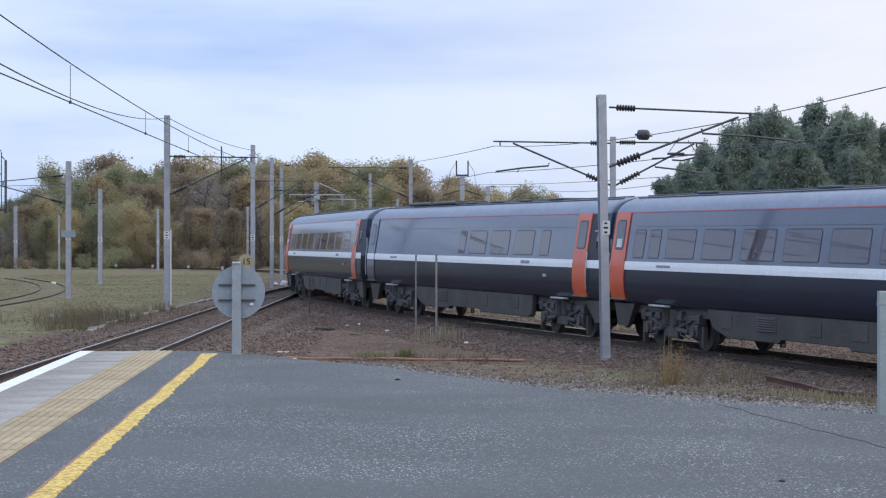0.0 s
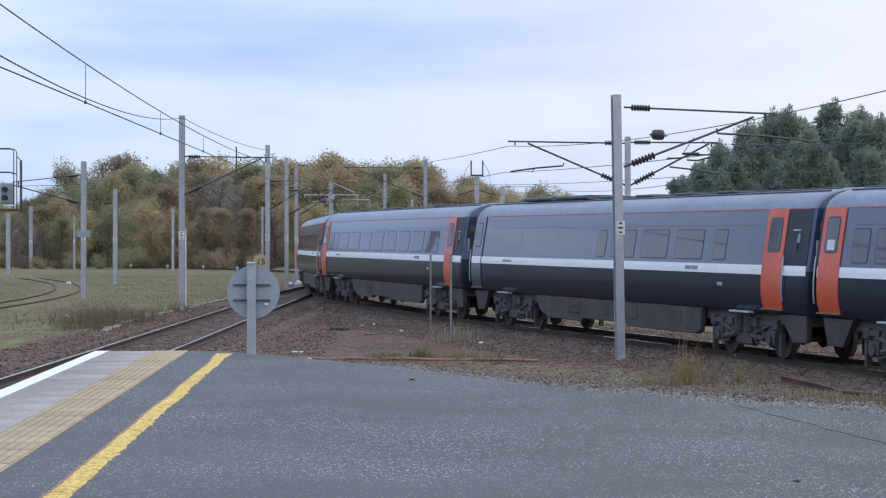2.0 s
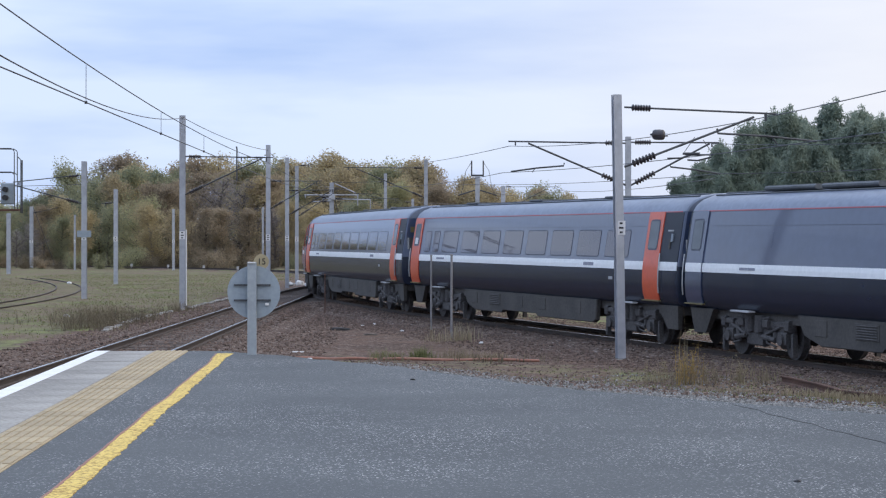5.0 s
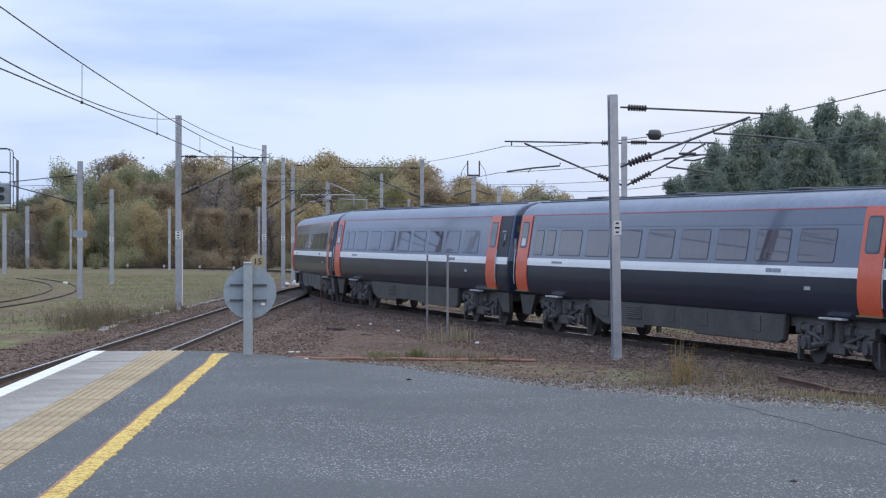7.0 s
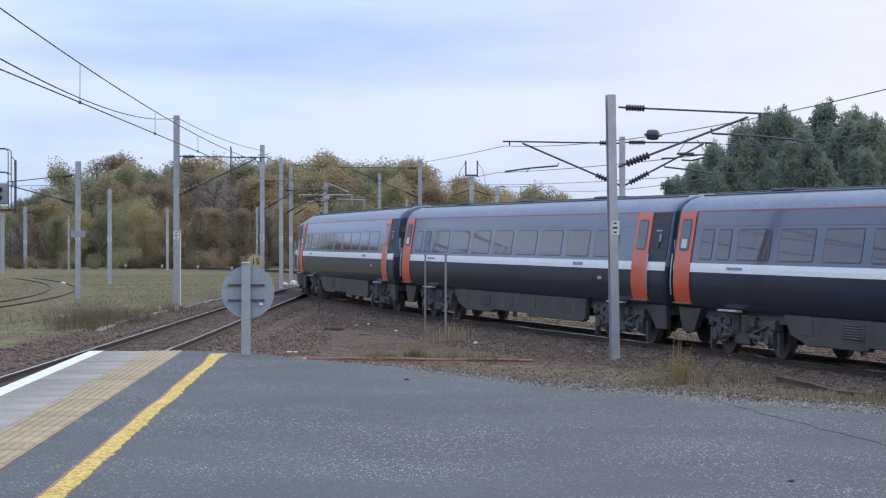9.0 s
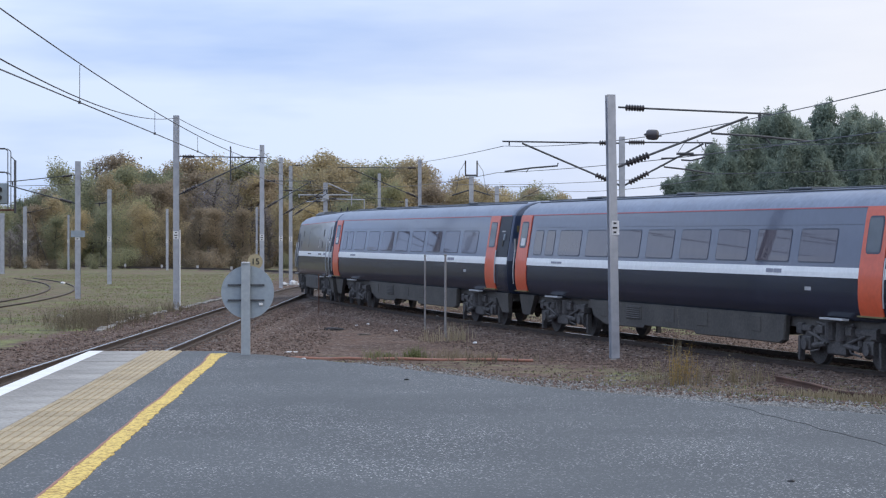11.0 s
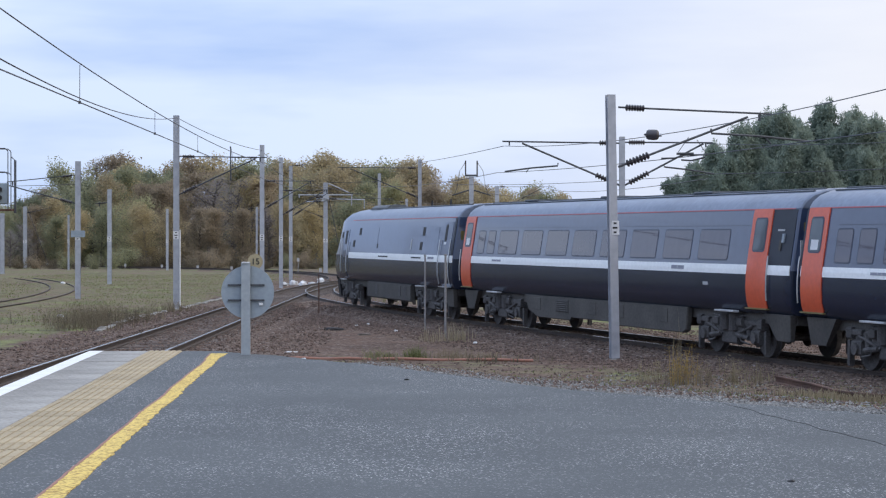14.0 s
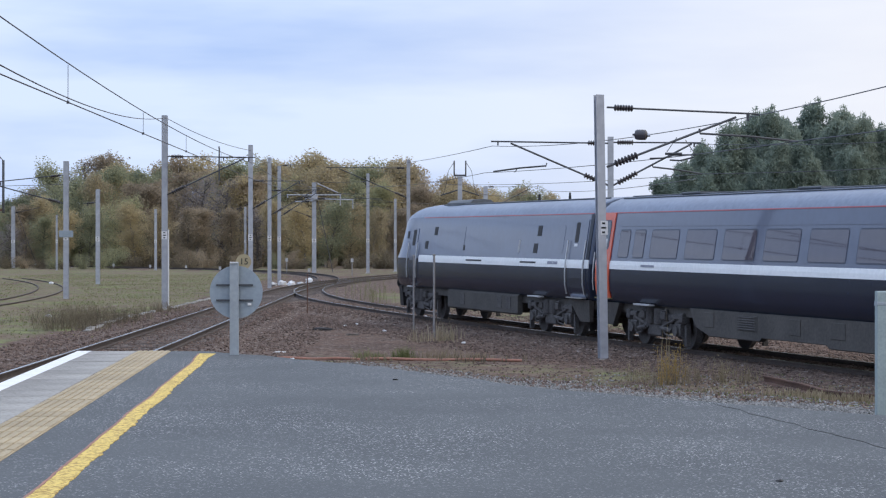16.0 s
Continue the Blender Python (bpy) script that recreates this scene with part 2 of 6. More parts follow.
M_GLASS = mat("tinted_glass", (0.088, 0.076, 0.096), (0.068, 0.060, 0.078), rough=0.03, scale=0.4, fine=3, bump=0.003)
M_GLASS.node_tree.nodes["Principled BSDF"].inputs["IOR"].default_value = 1.72
M_PANE = mat("pale_glass", (0.10, 0.12, 0.135), (0.07, 0.085, 0.10), rough=0.08, scale=0.5, fine=3, bump=0.004)
M_FRAME = mat("window_seal", (0.040, 0.050, 0.080), (0.032, 0.041, 0.068), rough=0.4, bump=0.02)
M_RUBBER = mat("bellows", (0.030, 0.030, 0.034), (0.020, 0.020, 0.023), rough=0.7)
M_UNDER = mat("underframe", (0.088, 0.081, 0.073), (0.048, 0.045, 0.042), rough=0.75, scale=1.4, fine=14, vary=0.1)
M_BOGIE = mat("bogie_grime", (0.105, 0.098, 0.094), (0.042, 0.039, 0.040), rough=0.8, scale=3, fine=20)
M_STEEL = mat("bright_steel", (0.55, 0.56, 0.57), (0.42, 0.43, 0.44), rough=0.35, metal=0.7, bump=0.02)
M_STEP = mat("step_plate", (0.50, 0.50, 0.50), (0.32, 0.32, 0.32), rough=0.6)
M_INK = mat("lettering", (0.30, 0.31, 0.36), rough=0.6, bump=0)
M_LAMP = mat("marker_yellow", (0.20, 0.16, 0.06), rough=0.5)
M_SIGN = mat("sign_grey", (0.29, 0.34, 0.38), (0.23, 0.27, 0.31), rough=0.55, scale=2, fine=16, bump=0.05)
M_POST = mat("post_grey", (0.34, 0.375, 0.40), (0.27, 0.30, 0.325), rough=0.55, scale=2, fine=16, bump=0.05)
M_GREENPOST = mat("green_grey_post", (0.33, 0.39, 0.38), (0.25, 0.30, 0.295), rough=0.6)
M_BUFF = mat("faded_yellow", (0.40, 0.335, 0.20), (0.32, 0.265, 0.16), rough=0.6)
M_BLACK = mat("black_paint", (0.02, 0.02, 0.022), rough=0.6)
M_PLATE = mat("plate_white", (0.72, 0.72, 0.72), (0.6, 0.6, 0.6), rough=0.6)
M_PIPE = mat("orange_pipe", (0.36, 0.17, 0.115), (0.24, 0.12, 0.085), rough=0.7, scale=1.5, fine=20)
M_RUST = mat("rust", (0.145, 0.075, 0.05), (0.07, 0.038, 0.028), rough=0.9, scale=2, fine=25, bump=0.4)
M_ROD = mat("weathered_rod", (0.30, 0.29, 0.285), (0.19, 0.18, 0.18), rough=0.8, scale=4, fine=25)
M_BARK = mat("bark", (0.17, 0.15, 0.13), (0.06, 0.05, 0.042), rough=0.95, scale=2, fine=12, bump=0.5)
M_BIRCH = mat("birch_bark", (0.34, 0.32, 0.30), (0.10, 0.09, 0.085), rough=0.9, scale=2, fine=9, bump=0.4)
# gold, brown and olive: blue raised a little to mix in distance haze
M_GOLD = leaf_mat("gold_leaves", (0.296, 0.252, 0.176), (0.456, 0.378, 0.227), (0.570, 0.468, 0.264))
M_BROWN = leaf_mat("brown_leaves", (0.255, 0.212, 0.160), (0.360, 0.292, 0.205), (0.455, 0.360, 0.235))
M_OLIVE = leaf_mat("olive_leaves", (0.210, 0.225, 0.165), (0.310, 0.318, 0.198), (0.430, 0.405, 0.225))
M_PINE = leaf_mat("pine_needles", (0.168, 0.215, 0.180), (0.238, 0.290, 0.234), (0.330, 0.372, 0.295))
M_TWIG = leaf_mat("bare_twigs", (0.216, 0.198, 0.198), (0.300, 0.270, 0.270), (0.372, 0.336, 0.330))
M_SCRUB = leaf_mat("dry_scrub", (0.11, 0.095, 0.07), (0.18, 0.15, 0.105), (0.26, 0.22, 0.15))
M_STRAW = leaf_mat("straw", (0.2, 0.165, 0.105), (0.31, 0.26, 0.17), (0.42, 0.36, 0.25))
M_AMBER = leaf_mat("amber_weed", (0.27, 0.19, 0.08), (0.4, 0.28, 0.1), (0.5, 0.36, 0.14))
M_BLADE = leaf_mat("grass_blades", (0.12, 0.13, 0.06), (0.19, 0.205, 0.09), (0.27, 0.28, 0.13))


# ---- mesh building
class Geo:
    """Vertices and faces gathered for one mesh."""

    def __init__(self):
        self.v, self.f = [], []

    def add(self, verts, faces):
        k = len(self.v)
        self.v += [tuple(p) for p in verts]
        self.f += [tuple(i + k for i in q) for q in faces]
        return self

    def box(self, c, s, m=None, bevel=0.0):
        """A box with its upright and lengthwise edges cut off by bevel."""
        x, y, z = (a / 2 for a in s)
        if bevel:
            b = min(bevel, y * 0.9, z * 0.9)
            ring = [(-y + b, -z), (y - b, -z), (y, -z + b), (y, z - b), (y - b, z), (-y + b, z), (-y, z - b), (-y, -z + b)]
            vs = [Vector((e * x, p, q)) for e in (-1, 1) for p, q in ring]
            fs = [tuple(range(7, -1, -1)), tuple(range(8, 16))] + [(i, (i + 1) % 8, 8 + (i + 1) % 8, 8 + i) for i in range(8)]
        else:
            vs = [Vector((a * x, b * y, d * z)) for a in (-1, 1) for b in (-1, 1) for d in (-1, 1)]
            fs = [(0, 1, 3, 2), (4, 6, 7, 5), (0, 4, 5, 1), (2, 3, 7, 6), (0, 2, 6, 4), (1, 5, 7, 3)]
        vs = [(m @ p if m else p) + Vector(c) for p in vs]
        return self.add(vs, fs)

    def tube(self, pts, r, n=8, caps=True):
        """A round bar along pts; r: one radius, or one for each point."""
        pts = [Vector(p) for p in pts]
        rs = [r] * len(pts) if isinstance(r, (int, float)) else r
        vs, fs = [], []
        for i, p in enumerate(pts):
            d = (pts[min(i + 1, len(pts) - 1)] - pts[max(i - 1, 0)]).normalized()
            side = d.cross(Vector((0, 0, 1)) if abs(d.z) < 0.95 else Vector((0, 1, 0))).normalized()
            up = side.cross(d)
            for k in range(n):
                a = 2 * math.pi * k / n
                vs.append(p + (side * math.cos(a) + up * math.sin(a)) * rs[i])
        for i in range(len(pts) - 1):
            for k in range(n):
                fs.append((i * n + k, i * n + (k + 1) % n, (i + 1) * n + (k + 1) % n, (i + 1) * n + k))
        if caps:
            fs += [tuple(range(n - 1, -1, -1)), tuple(range((len(pts) - 1) * n, len(pts) * n))]
        return self.add(vs, fs)

    def sweep(self, rings, closed=True, caps=True):
        """A skin over equal rings of points."""
        n = len(rings[0])
        vs = [p for r in rings for p in r]
        fs = [(i * n + k, i * n + (k + 1) % n, (i + 1) * n + (k + 1) % n, (i + 1) * n + k)
              for i in range(len(rings) - 1) for k in range(n if closed else n - 1)]
        if caps and closed:
            fs += [tuple(range(n - 1, -1, -1)), tuple(range((len(rings) - 1) * n, len(rings) * n))]
        return self.add(vs, fs)


def mesh_of(name, g, material, smooth=False):
    me = bpy.data.meshes.new(name)
    me.from_pydata(g.v, [], g.f)
    bm = bmesh.new()
    bm.from_mesh(me)
    bmesh.ops.recalc_face_normals(bm, faces=bm.faces)
    bm.to_mesh(me)
    bm.free()
    me.materials.append(material)
    if smooth:
        me.polygons.foreach_set("use_smooth", [True] * len(me.polygons))
        me.set_sharp_from_angle(angle=radians(38))
    return me


def part(name, g, material, parent=None, label="", smooth=False, at=None):
    """One mesh object; under a thing or a part where a parent is given."""
    me = g if isinstance(g, bpy.types.Mesh) else mesh_of(name, g, material, smooth)
    ob = new(name, me)
    ob.parent = parent
    if at is not None:
        ob.matrix_basis = at
    return tagged(ob, label)


def thing(name, m, label, category, group="", kind=""):
    """An Empty at a thing's base, for its parts."""
    ob = new(name)
    ob.empty_display_size = 0.2
    ob.matrix_basis = m
    return tagged(ob, label, category, group, kind)


def raw_mesh(name, verts, faces, material):
    """A large loose mesh, straight from arrays."""
    me = bpy.data.meshes.new(name)
    me.from_pydata(verts, [], faces)
    me.materials.append(material)
    return me


# ---- the lines of the tracks
X0, HEAD, BEND, RADIUS = 10.8249, radians(18.0223), 31.885, 161.13
TURN_END = 125.0


def line_at(s):
    """The middle of the curving track, s metres along it, counted away from the camera: x, y, z, heading."""
    u = min(max(s - BEND, 0.0), TURN_END - BEND)
    th = u / RADIUS
    b = min(s, BEND)
    x = X0 - math.sin(HEAD) * b + RADIUS * (math.cos(HEAD) - math.cos(th - HEAD))
    y = 40 + math.cos(HEAD) * b + RADIUS * (math.sin(th - HEAD) + math.sin(HEAD))
    if s > TURN_END:
        x += (s - TURN_END) * math.sin(th - HEAD)
        y += (s - TURN_END) * math.cos(th - HEAD)
    return x, y, -0.0048 * min(max(44 - s, 0.0), 90), th - HEAD


def platform_line_at(s):
    """The middle of the platform's track at y = s."""
    x = -7.4735 - 0.01 * (min(s, 105) - 60)
    h = math.atan(-0.01)
    if s > 105:
        x += (s - 105) ** 2 / 690 - 0.01 * (s - 105)
        h = math.atan((s - 105) / 345 - 0.01)
    return x, s, 0.0, h


def yard_line_at(s):
    """A rusty siding that bends away in the grass."""
    y = 84 + s
    return -19.6 - (max(s - 4, 0) / 75) ** 2 * 13 - s * 0.012, y, -0.17, -math.atan(max(s - 4, 0) * 26 / 5625 + 0.012)


def far_line_at(s):
    """The line that leaves the platform track and swings away in front of the wood."""
    return -7.2 - 8.2e-5 * s ** 2.73, 128 + s, -0.02, -math.atan(8.2e-5 * 2.73 * s ** 1.73)


TRACK_S = np.arange(-112, 178, 1.5)
TRACK_XY = np.array([line_at(s)[:3] for s in TRACK_S])
PLAT_S = np.arange(-60, 185, 1.5)
PLAT_XY = np.array([platform_line_at(s)[:3] for s in PLAT_S])
YARD_XY = np.array([yard_line_at(s)[:3] for s in np.arange(0, 80, 2.0)])
FAR_XY = np.array([far_line_at(s)[:3] for s in np.arange(0, 150, 2.0)])


def gap_to(px, py, line):
    return np.sqrt(np.min((px[:, None] - line[None, :, 0]) ** 2 + (py[:, None] - line[None, :, 1]) ** 2, axis=1))


# ---- the platform's outline: the track side, then its ragged far end
PLATFORM_TOP = 0.888


def pl(c, d):
    """A place on the platform: c across, d along, from the line of its coping."""
    return c - 0.0471 * (d - 20), d


END_LINE = [(-5.16, 29.95), (-3.3, 29.9), (-2.3, 28.6), (-0.6, 25.9), (1.31, 21.95), (2.87, 20.1), (4.04, 18.7), (7.5, 15.0), (12, 9.0), (15.5, 3.0), (16, -14)]


def end_y(x):
    return np.interp(x, [p[0] for p in END_LINE], [p[1] for p in END_LINE])


# ---- ground: one sheet to the horizon
def axis(lo, hi, step, reach):
    fine = list(np.arange(lo, hi, step))
    out, d = [], step
    x = fine[-1]
    while x < reach:
        d *= 1.28
        x += d
        out.append(x)
    back, d = [], step
    x = fine[0]
    while x > -reach:
        d *= 1.28
        x -= d
        back.append(x)
    return np.array(back[::-1] + fine + out)


def ground_height(gx, gy):
    n1 = np.array([noise.noise((x * 0.12, y * 0.12, 0.0)) for x, y in zip(gx, gy)])
    n2 = np.array([noise.noise((x * 0.9, y * 0.9, 3.0)) for x, y in zip(gx, gy)])
    z = -0.32 + 0.07 * n1 + 0.035 * n2
    beyond = gy - end_y(gx)
    bank = 0.84 - 0.055 * np.maximum(beyond, 0) + 0.03 * n2
    fade = np.clip((gx + 3.6) / 2.2, 0, 1)
    bank = -0.32 + (bank + 0.32) * fade
    z = np.where((gx > -4.3) & (gx < 40) & (gy < 70), np.maximum(z, bank), z)
    z = np.where((beyond < 0.3) & (gx > -5) & (gx < 16), np.minimum(z, 0.55), z)
    d_train, d_plat, d_yard, d_far = (gap_to(gx, gy, q) for q in (TRACK_XY, PLAT_XY, YARD_XY, FAR_XY))
    low = np.interp(gy, [-10, 40, 82], [-0.40, -0.20, 0.0])
    crown = np.where(d_train < 1.75, -0.125, -0.125 - (d_train - 1.75) * 0.28) + low + 0.02 * n2
    crown = np.maximum(crown, -0.6)
    near = d_train < 3.0
    z = np.where(near, np.minimum(np.maximum(z, crown), np.where(d_train < 1.9, crown, 9)), z)
    crown2 = np.where(d_plat < 1.8, -0.17, -0.17 - (d_plat - 1.8) * 0.3) + 0.02 * n2
    z = np.where(d_plat < 2.4, np.minimum(np.maximum(z, crown2), np.where(d_plat < 1.9, crown2, 9)), z)
    z = np.where((d_yard < 1.6), -0.24 + 0.02 * n2, z)
    z = np.where((d_far < 1.8), -0.2 + 0.02 * n2, z)
    return z, d_train, d_plat, d_yard, d_far, n1, n2


def build_ground():
    xs, ys = axis(-42, 30, 0.55, 2600), axis(16, 180, 0.6, 2600)
    gx, gy = np.meshgrid(xs, ys)
    shape = gx.shape
    gx, gy = gx.ravel(), gy.ravel()
    z, dt, dp, dy, df, n1, n2 = ground_height(gx, gy)
    idx = np.arange(gx.size).reshape(shape)
    faces = np.stack([idx[:-1, :-1], idx[:-1, 1:], idx[1:, 1:], idx[1:, :-1]], -1).reshape(-1, 4)
    me = raw_mesh("ground", np.stack([gx, gy, z], 1).tolist(), faces.tolist(), M_GROUND)
    me.polygons.foreach_set("use_smooth", [True] * len(me.polygons))
    ballast = np.clip(1.3 - np.minimum(dt, dp) / 4.2, 0, 1)
    ballast = np.maximum(ballast, np.clip(1.1 - dy / 2.4, 0, 1) * 0.62)
    ballast = np.maximum(ballast, np.clip(1.2 - df / 2.6, 0, 1))
    left = gx < np.interp(gy, [40, 62, 90, 130, 180], [-11.6, -11.8, -11.4, -12.5, -14])
    right = (dt > np.where(gy < 62, 7.5, 3.6)) & (gx > np.interp(gy, [40, 75, 118, 140], [7, -0.5, -6, -2]))
    turf = np.where(left | (right & (gy > 20)), 0.72, 0.0) + 0.25 * n1
    turf = np.where((gy > 175), np.where(gx < -16, 0.75, 0.5) + 0.3 * n2, turf)
    apron = (gy > 118) & (gy < 182) & (gx > -13) & (gx < 2)
    turf = np.where(apron, 0.1 + 0.5 * n1, turf)
    beyond = gy - end_y(gx)
    verge = (gx > -3) & (gx < 14) & (beyond > 4) & (beyond < 26) & (dt > 2.3)
    turf = np.where(verge, np.clip(0.04 + 0.015 * beyond, 0, 0.24) + 0.5 * n1 + 0.5 * n2, turf)
    turf = np.where(ballast > 0.75, 0, turf)
    gravel = np.where((beyond < 9) & (gx > -1.5) & (gy < 60), np.clip(2.0 - beyond / 7.0, 0, 1), 0)
    for name, val in (("ballast", ballast), ("turf", np.clip(turf, 0, 1)), ("gravel", gravel)):
        at = me.attributes.new(name, "FLOAT", "POINT")
        at.data.foreach_set("value", val.astype(np.float32))
    ob = new("ground", me)
    tagged(ob, "reddish ballast, bare earth and rough autumn turf", "ground", kind="structure")
    return ob


ground = build_ground()


# ---- tracks
RAIL_PROFILE = [(-0.07, -0.155), (0.07, -0.155), (0.065, -0.135), (0.012, -0.115), (0.012, -0.045), (0.036, -0.03), (0.036, -0.004), (-0.036, -0.004), (-0.036, -0.03), (-0.012, -0.045), (-0.012, -0.115), (-0.065, -0.135)]
HEAD_PROFILE = [(-0.034, -0.012), (0.034, -0.012), (0.034, 0.0), (-0.034, 0.0)]


def rail(line, span, offset, profile, name, material, parent, label=""):
    g = Geo()
    rings = []
    for s in span:
        x, y, z, h = line(s)
        c, k = math.cos(h), math.sin(h)
        rings.append([(x + c * (offset + a), y - k * (offset + a), z + b) for a, b in profile])
    g.sweep(rings)
    return part(name, g, material, parent, label)


def build_track(name, line, span, half, label, head=True, rust=False):
    root = thing(name, Matrix(), label, "railway track", kind="structure")
    for o in (-half, half):
        r = rail(line, span, o, RAIL_PROFILE, "rail", M_RUST if rust else M_RAIL, root)
        if head:
            rail(line, span, o, HEAD_PROFILE, "running_surface", M_HEAD, r, "bright worn top of the rail")
    return root


def sleepers(root, line, span, half):
    g = Geo().box((0, 0, 0), (0.25, 2 * half + 1.05, 0.13), bevel=0.02)
    me = mesh_of("sleeper", g, M_SLEEPER)
    rng = random.Random(5)
    for s in span:
        x, y, z, h = line(s)
        m = pose(x, y, z - 0.228 + rng.uniform(-0.006, 0.006), 0, 0, 90 - math.degrees(h) + rng.uniform(-1, 1))
        part("sleeper", me, None, root, at=m)


HALF_T, HALF_P = 0.7685, 0.925
train_track = build_track("curving_track", line_at, np.arange(-112, 176, 1.0), HALF_T, "curving railway track with bright rails on reddish ballast")
platform_track = build_track("platform_track", platform_line_at, np.arange(-60, 184, 2.0), HALF_P, "straight railway track beside the platform on dirty ballast")
yard_track = build_track("siding", yard_line_at, np.arange(0, 80, 2.0), 0.75, "rusty disused siding bending away in the grass", head=False)
far_track = build_track("far_track", far_line_at, np.arange(10, 150, 2.0), 0.8, "distant railway line in front of the wood", head=False)


# ---- platform
def build_platform():
    root = thing("platform", Matrix(), "grey worn asphalt station platform with painted edge lines", "platform", kind="structure")
    rng = random.Random(3)
    edge = [pl(-3.84, d) for d in np.arange(-14, 29.9, 0.8)]
    end = []
    for (x1, y1), (x2, y2) in zip(END_LINE[:-1], END_LINE[1:]):
        n = max(2, int(math.hypot(x2 - x1, y2 - y1) / 0.22))
        for k in range(n):
            u = k / n
            j = 0.0 if x1 < -4 else 1.0
            end.append((x1 + (x2 - x1) * u + rng.uniform(-0.05, 0.05) * j, y1 + (y2 - y1) * u + rng.uniform(-0.07, 0.07) * j))
    end = [p for p in end if p[0] > pl(-3.84, 29.9)[0] + 0.02] + [(16, -14)]
    ring = edge + end
    bm = bmesh.new()
    top = [bm.verts.new((x, y, PLATFORM_TOP)) for x, y in ring]
    f = bm.faces.new(top)
    bmesh.ops.triangulate(bm, faces=[f])
    low = [bm.verts.new((x, y, -0.5)) for x, y in ring]
    for i in range(len(ring)):
        j = (i + 1) % len(ring)
        bm.faces.new((top[i], low[i], low[j], top[j]))
    bmesh.ops.recalc_face_normals(bm, faces=bm.faces)
    me = bpy.data.meshes.new("asphalt_surface")
    bm.to_mesh(me)
    bm.free()
    me.materials.append(M_ASPHALT)
    part("asphalt_surface", me, None, root)
    # brick-built edge wall below the coping
    wall = Geo()
    pts = [pl(-4.60, -14), pl(-3.85, -14), pl(-3.85, 29.86), pl(-4.60, 29.86)]
    wall.add([(x, y, -0.5) for x, y in pts] + [(x, y, PLATFORM_TOP - 0.09) for x, y in pts], [(0, 1, 2, 3), (4, 5, 6, 7), (0, 1, 5, 4), (1, 2, 6, 5), (2, 3, 7, 6), (3, 0, 4, 7)])
    part("edge_wall", wall, M_CONCRETE, root, "dark concrete wall under the platform edge")
    turn = math.degrees(math.atan(0.0471))
    slab = mesh_of("coping_slab", Geo().box((0, 0, 0), (0.891, 0.84, 0.085), bevel=0.004), M_CONCRETE)
    for k in range(34):
        x, y = pl(-4.265, 29.45 - 0.895 * k)
        part("coping_slab", slab, None, root, at=pose(x, y, PLATFORM_TOP - 0.04 + rng.uniform(-0.002, 0.002), 0, 0, 90 + turn))
    tg = Geo().box((0, 0, -0.02), (0.488, 0.485, 0.05), bevel=0.004)
    for k in range(6):
        tg.box((0, -0.2 + 0.08 * k, 0.008), (0.46, 0.056, 0.010), bevel=0.004)
    tile = mesh_of("tactile_tile", tg, M_TACTILE)
    for k in range(52):
        x, y = pl(-3.585, 29.6 - 0.5 * k)
        part("tactile_tile", tile, None, root, at=pose(x, y, PLATFORM_TOP + 0.004 + rng.uniform(-0.002, 0.002), 0, 0, 90 + turn))
    # the white line on the coping
    g = Geo()
    a = [pl(-4.70, d) for d in (-1, 29.9)] + [pl(-4.50, d) for d in (29.9, -1)]
    z = PLATFORM_TOP + 0.006
    g.add([(x, y, z) for x, y in a] + [(x, y, z - 0.1) for x, y in a], [(0, 1, 2, 3), (0, 1, 5, 4), (1, 2, 6, 5), (2, 3, 7, 6), (3, 0, 4, 7)])
    part("white_edge_line", g, M_WHITE, root, "bright white painted platform edge line")
    # the hand-painted yellow line
    g = Geo()
    rings = []
    d = 4.0
    while d < 29.25:
        wob = 0.035 * noise.noise((d * 0.55, 0, 0)) + 0.012 * noise.noise((d * 6, 5, 0))
        kink = 0.16 * max(0, (d - 27.2) / 2) ** 1.5 if d > 27.2 else 0
        w = 0.155 + 0.03 * noise.noise((d * 4, 9, 0))
        xl, y = pl(-2.835 + wob - kink * 0.3, d)
        xr, y2 = pl(-2.835 + w + wob + kink * 0.2, d)
        rings.append([(xl, y, PLATFORM_TOP - 0.01), (xl + 0.004, y, PLATFORM_TOP + 0.006), (xr - 0.004, y2, PLATFORM_TOP + 0.006), (xr, y2, PLATFORM_TOP - 0.01)])
        d += 0.06
    g.sweep(rings)
    part("yellow_line", g, M_YELLOW, root, "uneven hand-painted yellow safety line")
    edge_line = Geo()
    edge_line.sweep([[(r[0][0] - 0.026 - 0.012 * noise.noise((r[0][1] * 3, 1, 0)), r[0][1], PLATFORM_TOP - 0.01), (r[0][0] - 0.022, r[0][1], PLATFORM_TOP + 0.0045), (r[0][0] - 0.001, r[0][1], PLATFORM_TOP + 0.0045), (r[0][0] - 0.001, r[0][1], PLATFORM_TOP - 0.01)] for r in rings[::3]])
    part("primer_edge", edge_line, M_PIPE, root, "reddish primer showing along the yellow line")
    g = Geo()
    rings = []
    for k in range(60):
        u = k / 59
        x, y = 2.75 + 0.75 * u + 0.07 * noise.noise((u * 9, 2, 0)) + 0.02 * noise.noise((u * 50, 4, 0)), 20.0 - 4.6 * u
        w = 0.001 + 0.009 * abs(noise.noise((u * 17, 7, 0)))
        rings.append([(x - w, y, PLATFORM_TOP - 0.01), (x - w, y, PLATFORM_TOP + 0.004), (x + w, y, PLATFORM_TOP + 0.004), (x + w, y, PLATFORM_TOP - 0.01)])
    g.sweep(rings)
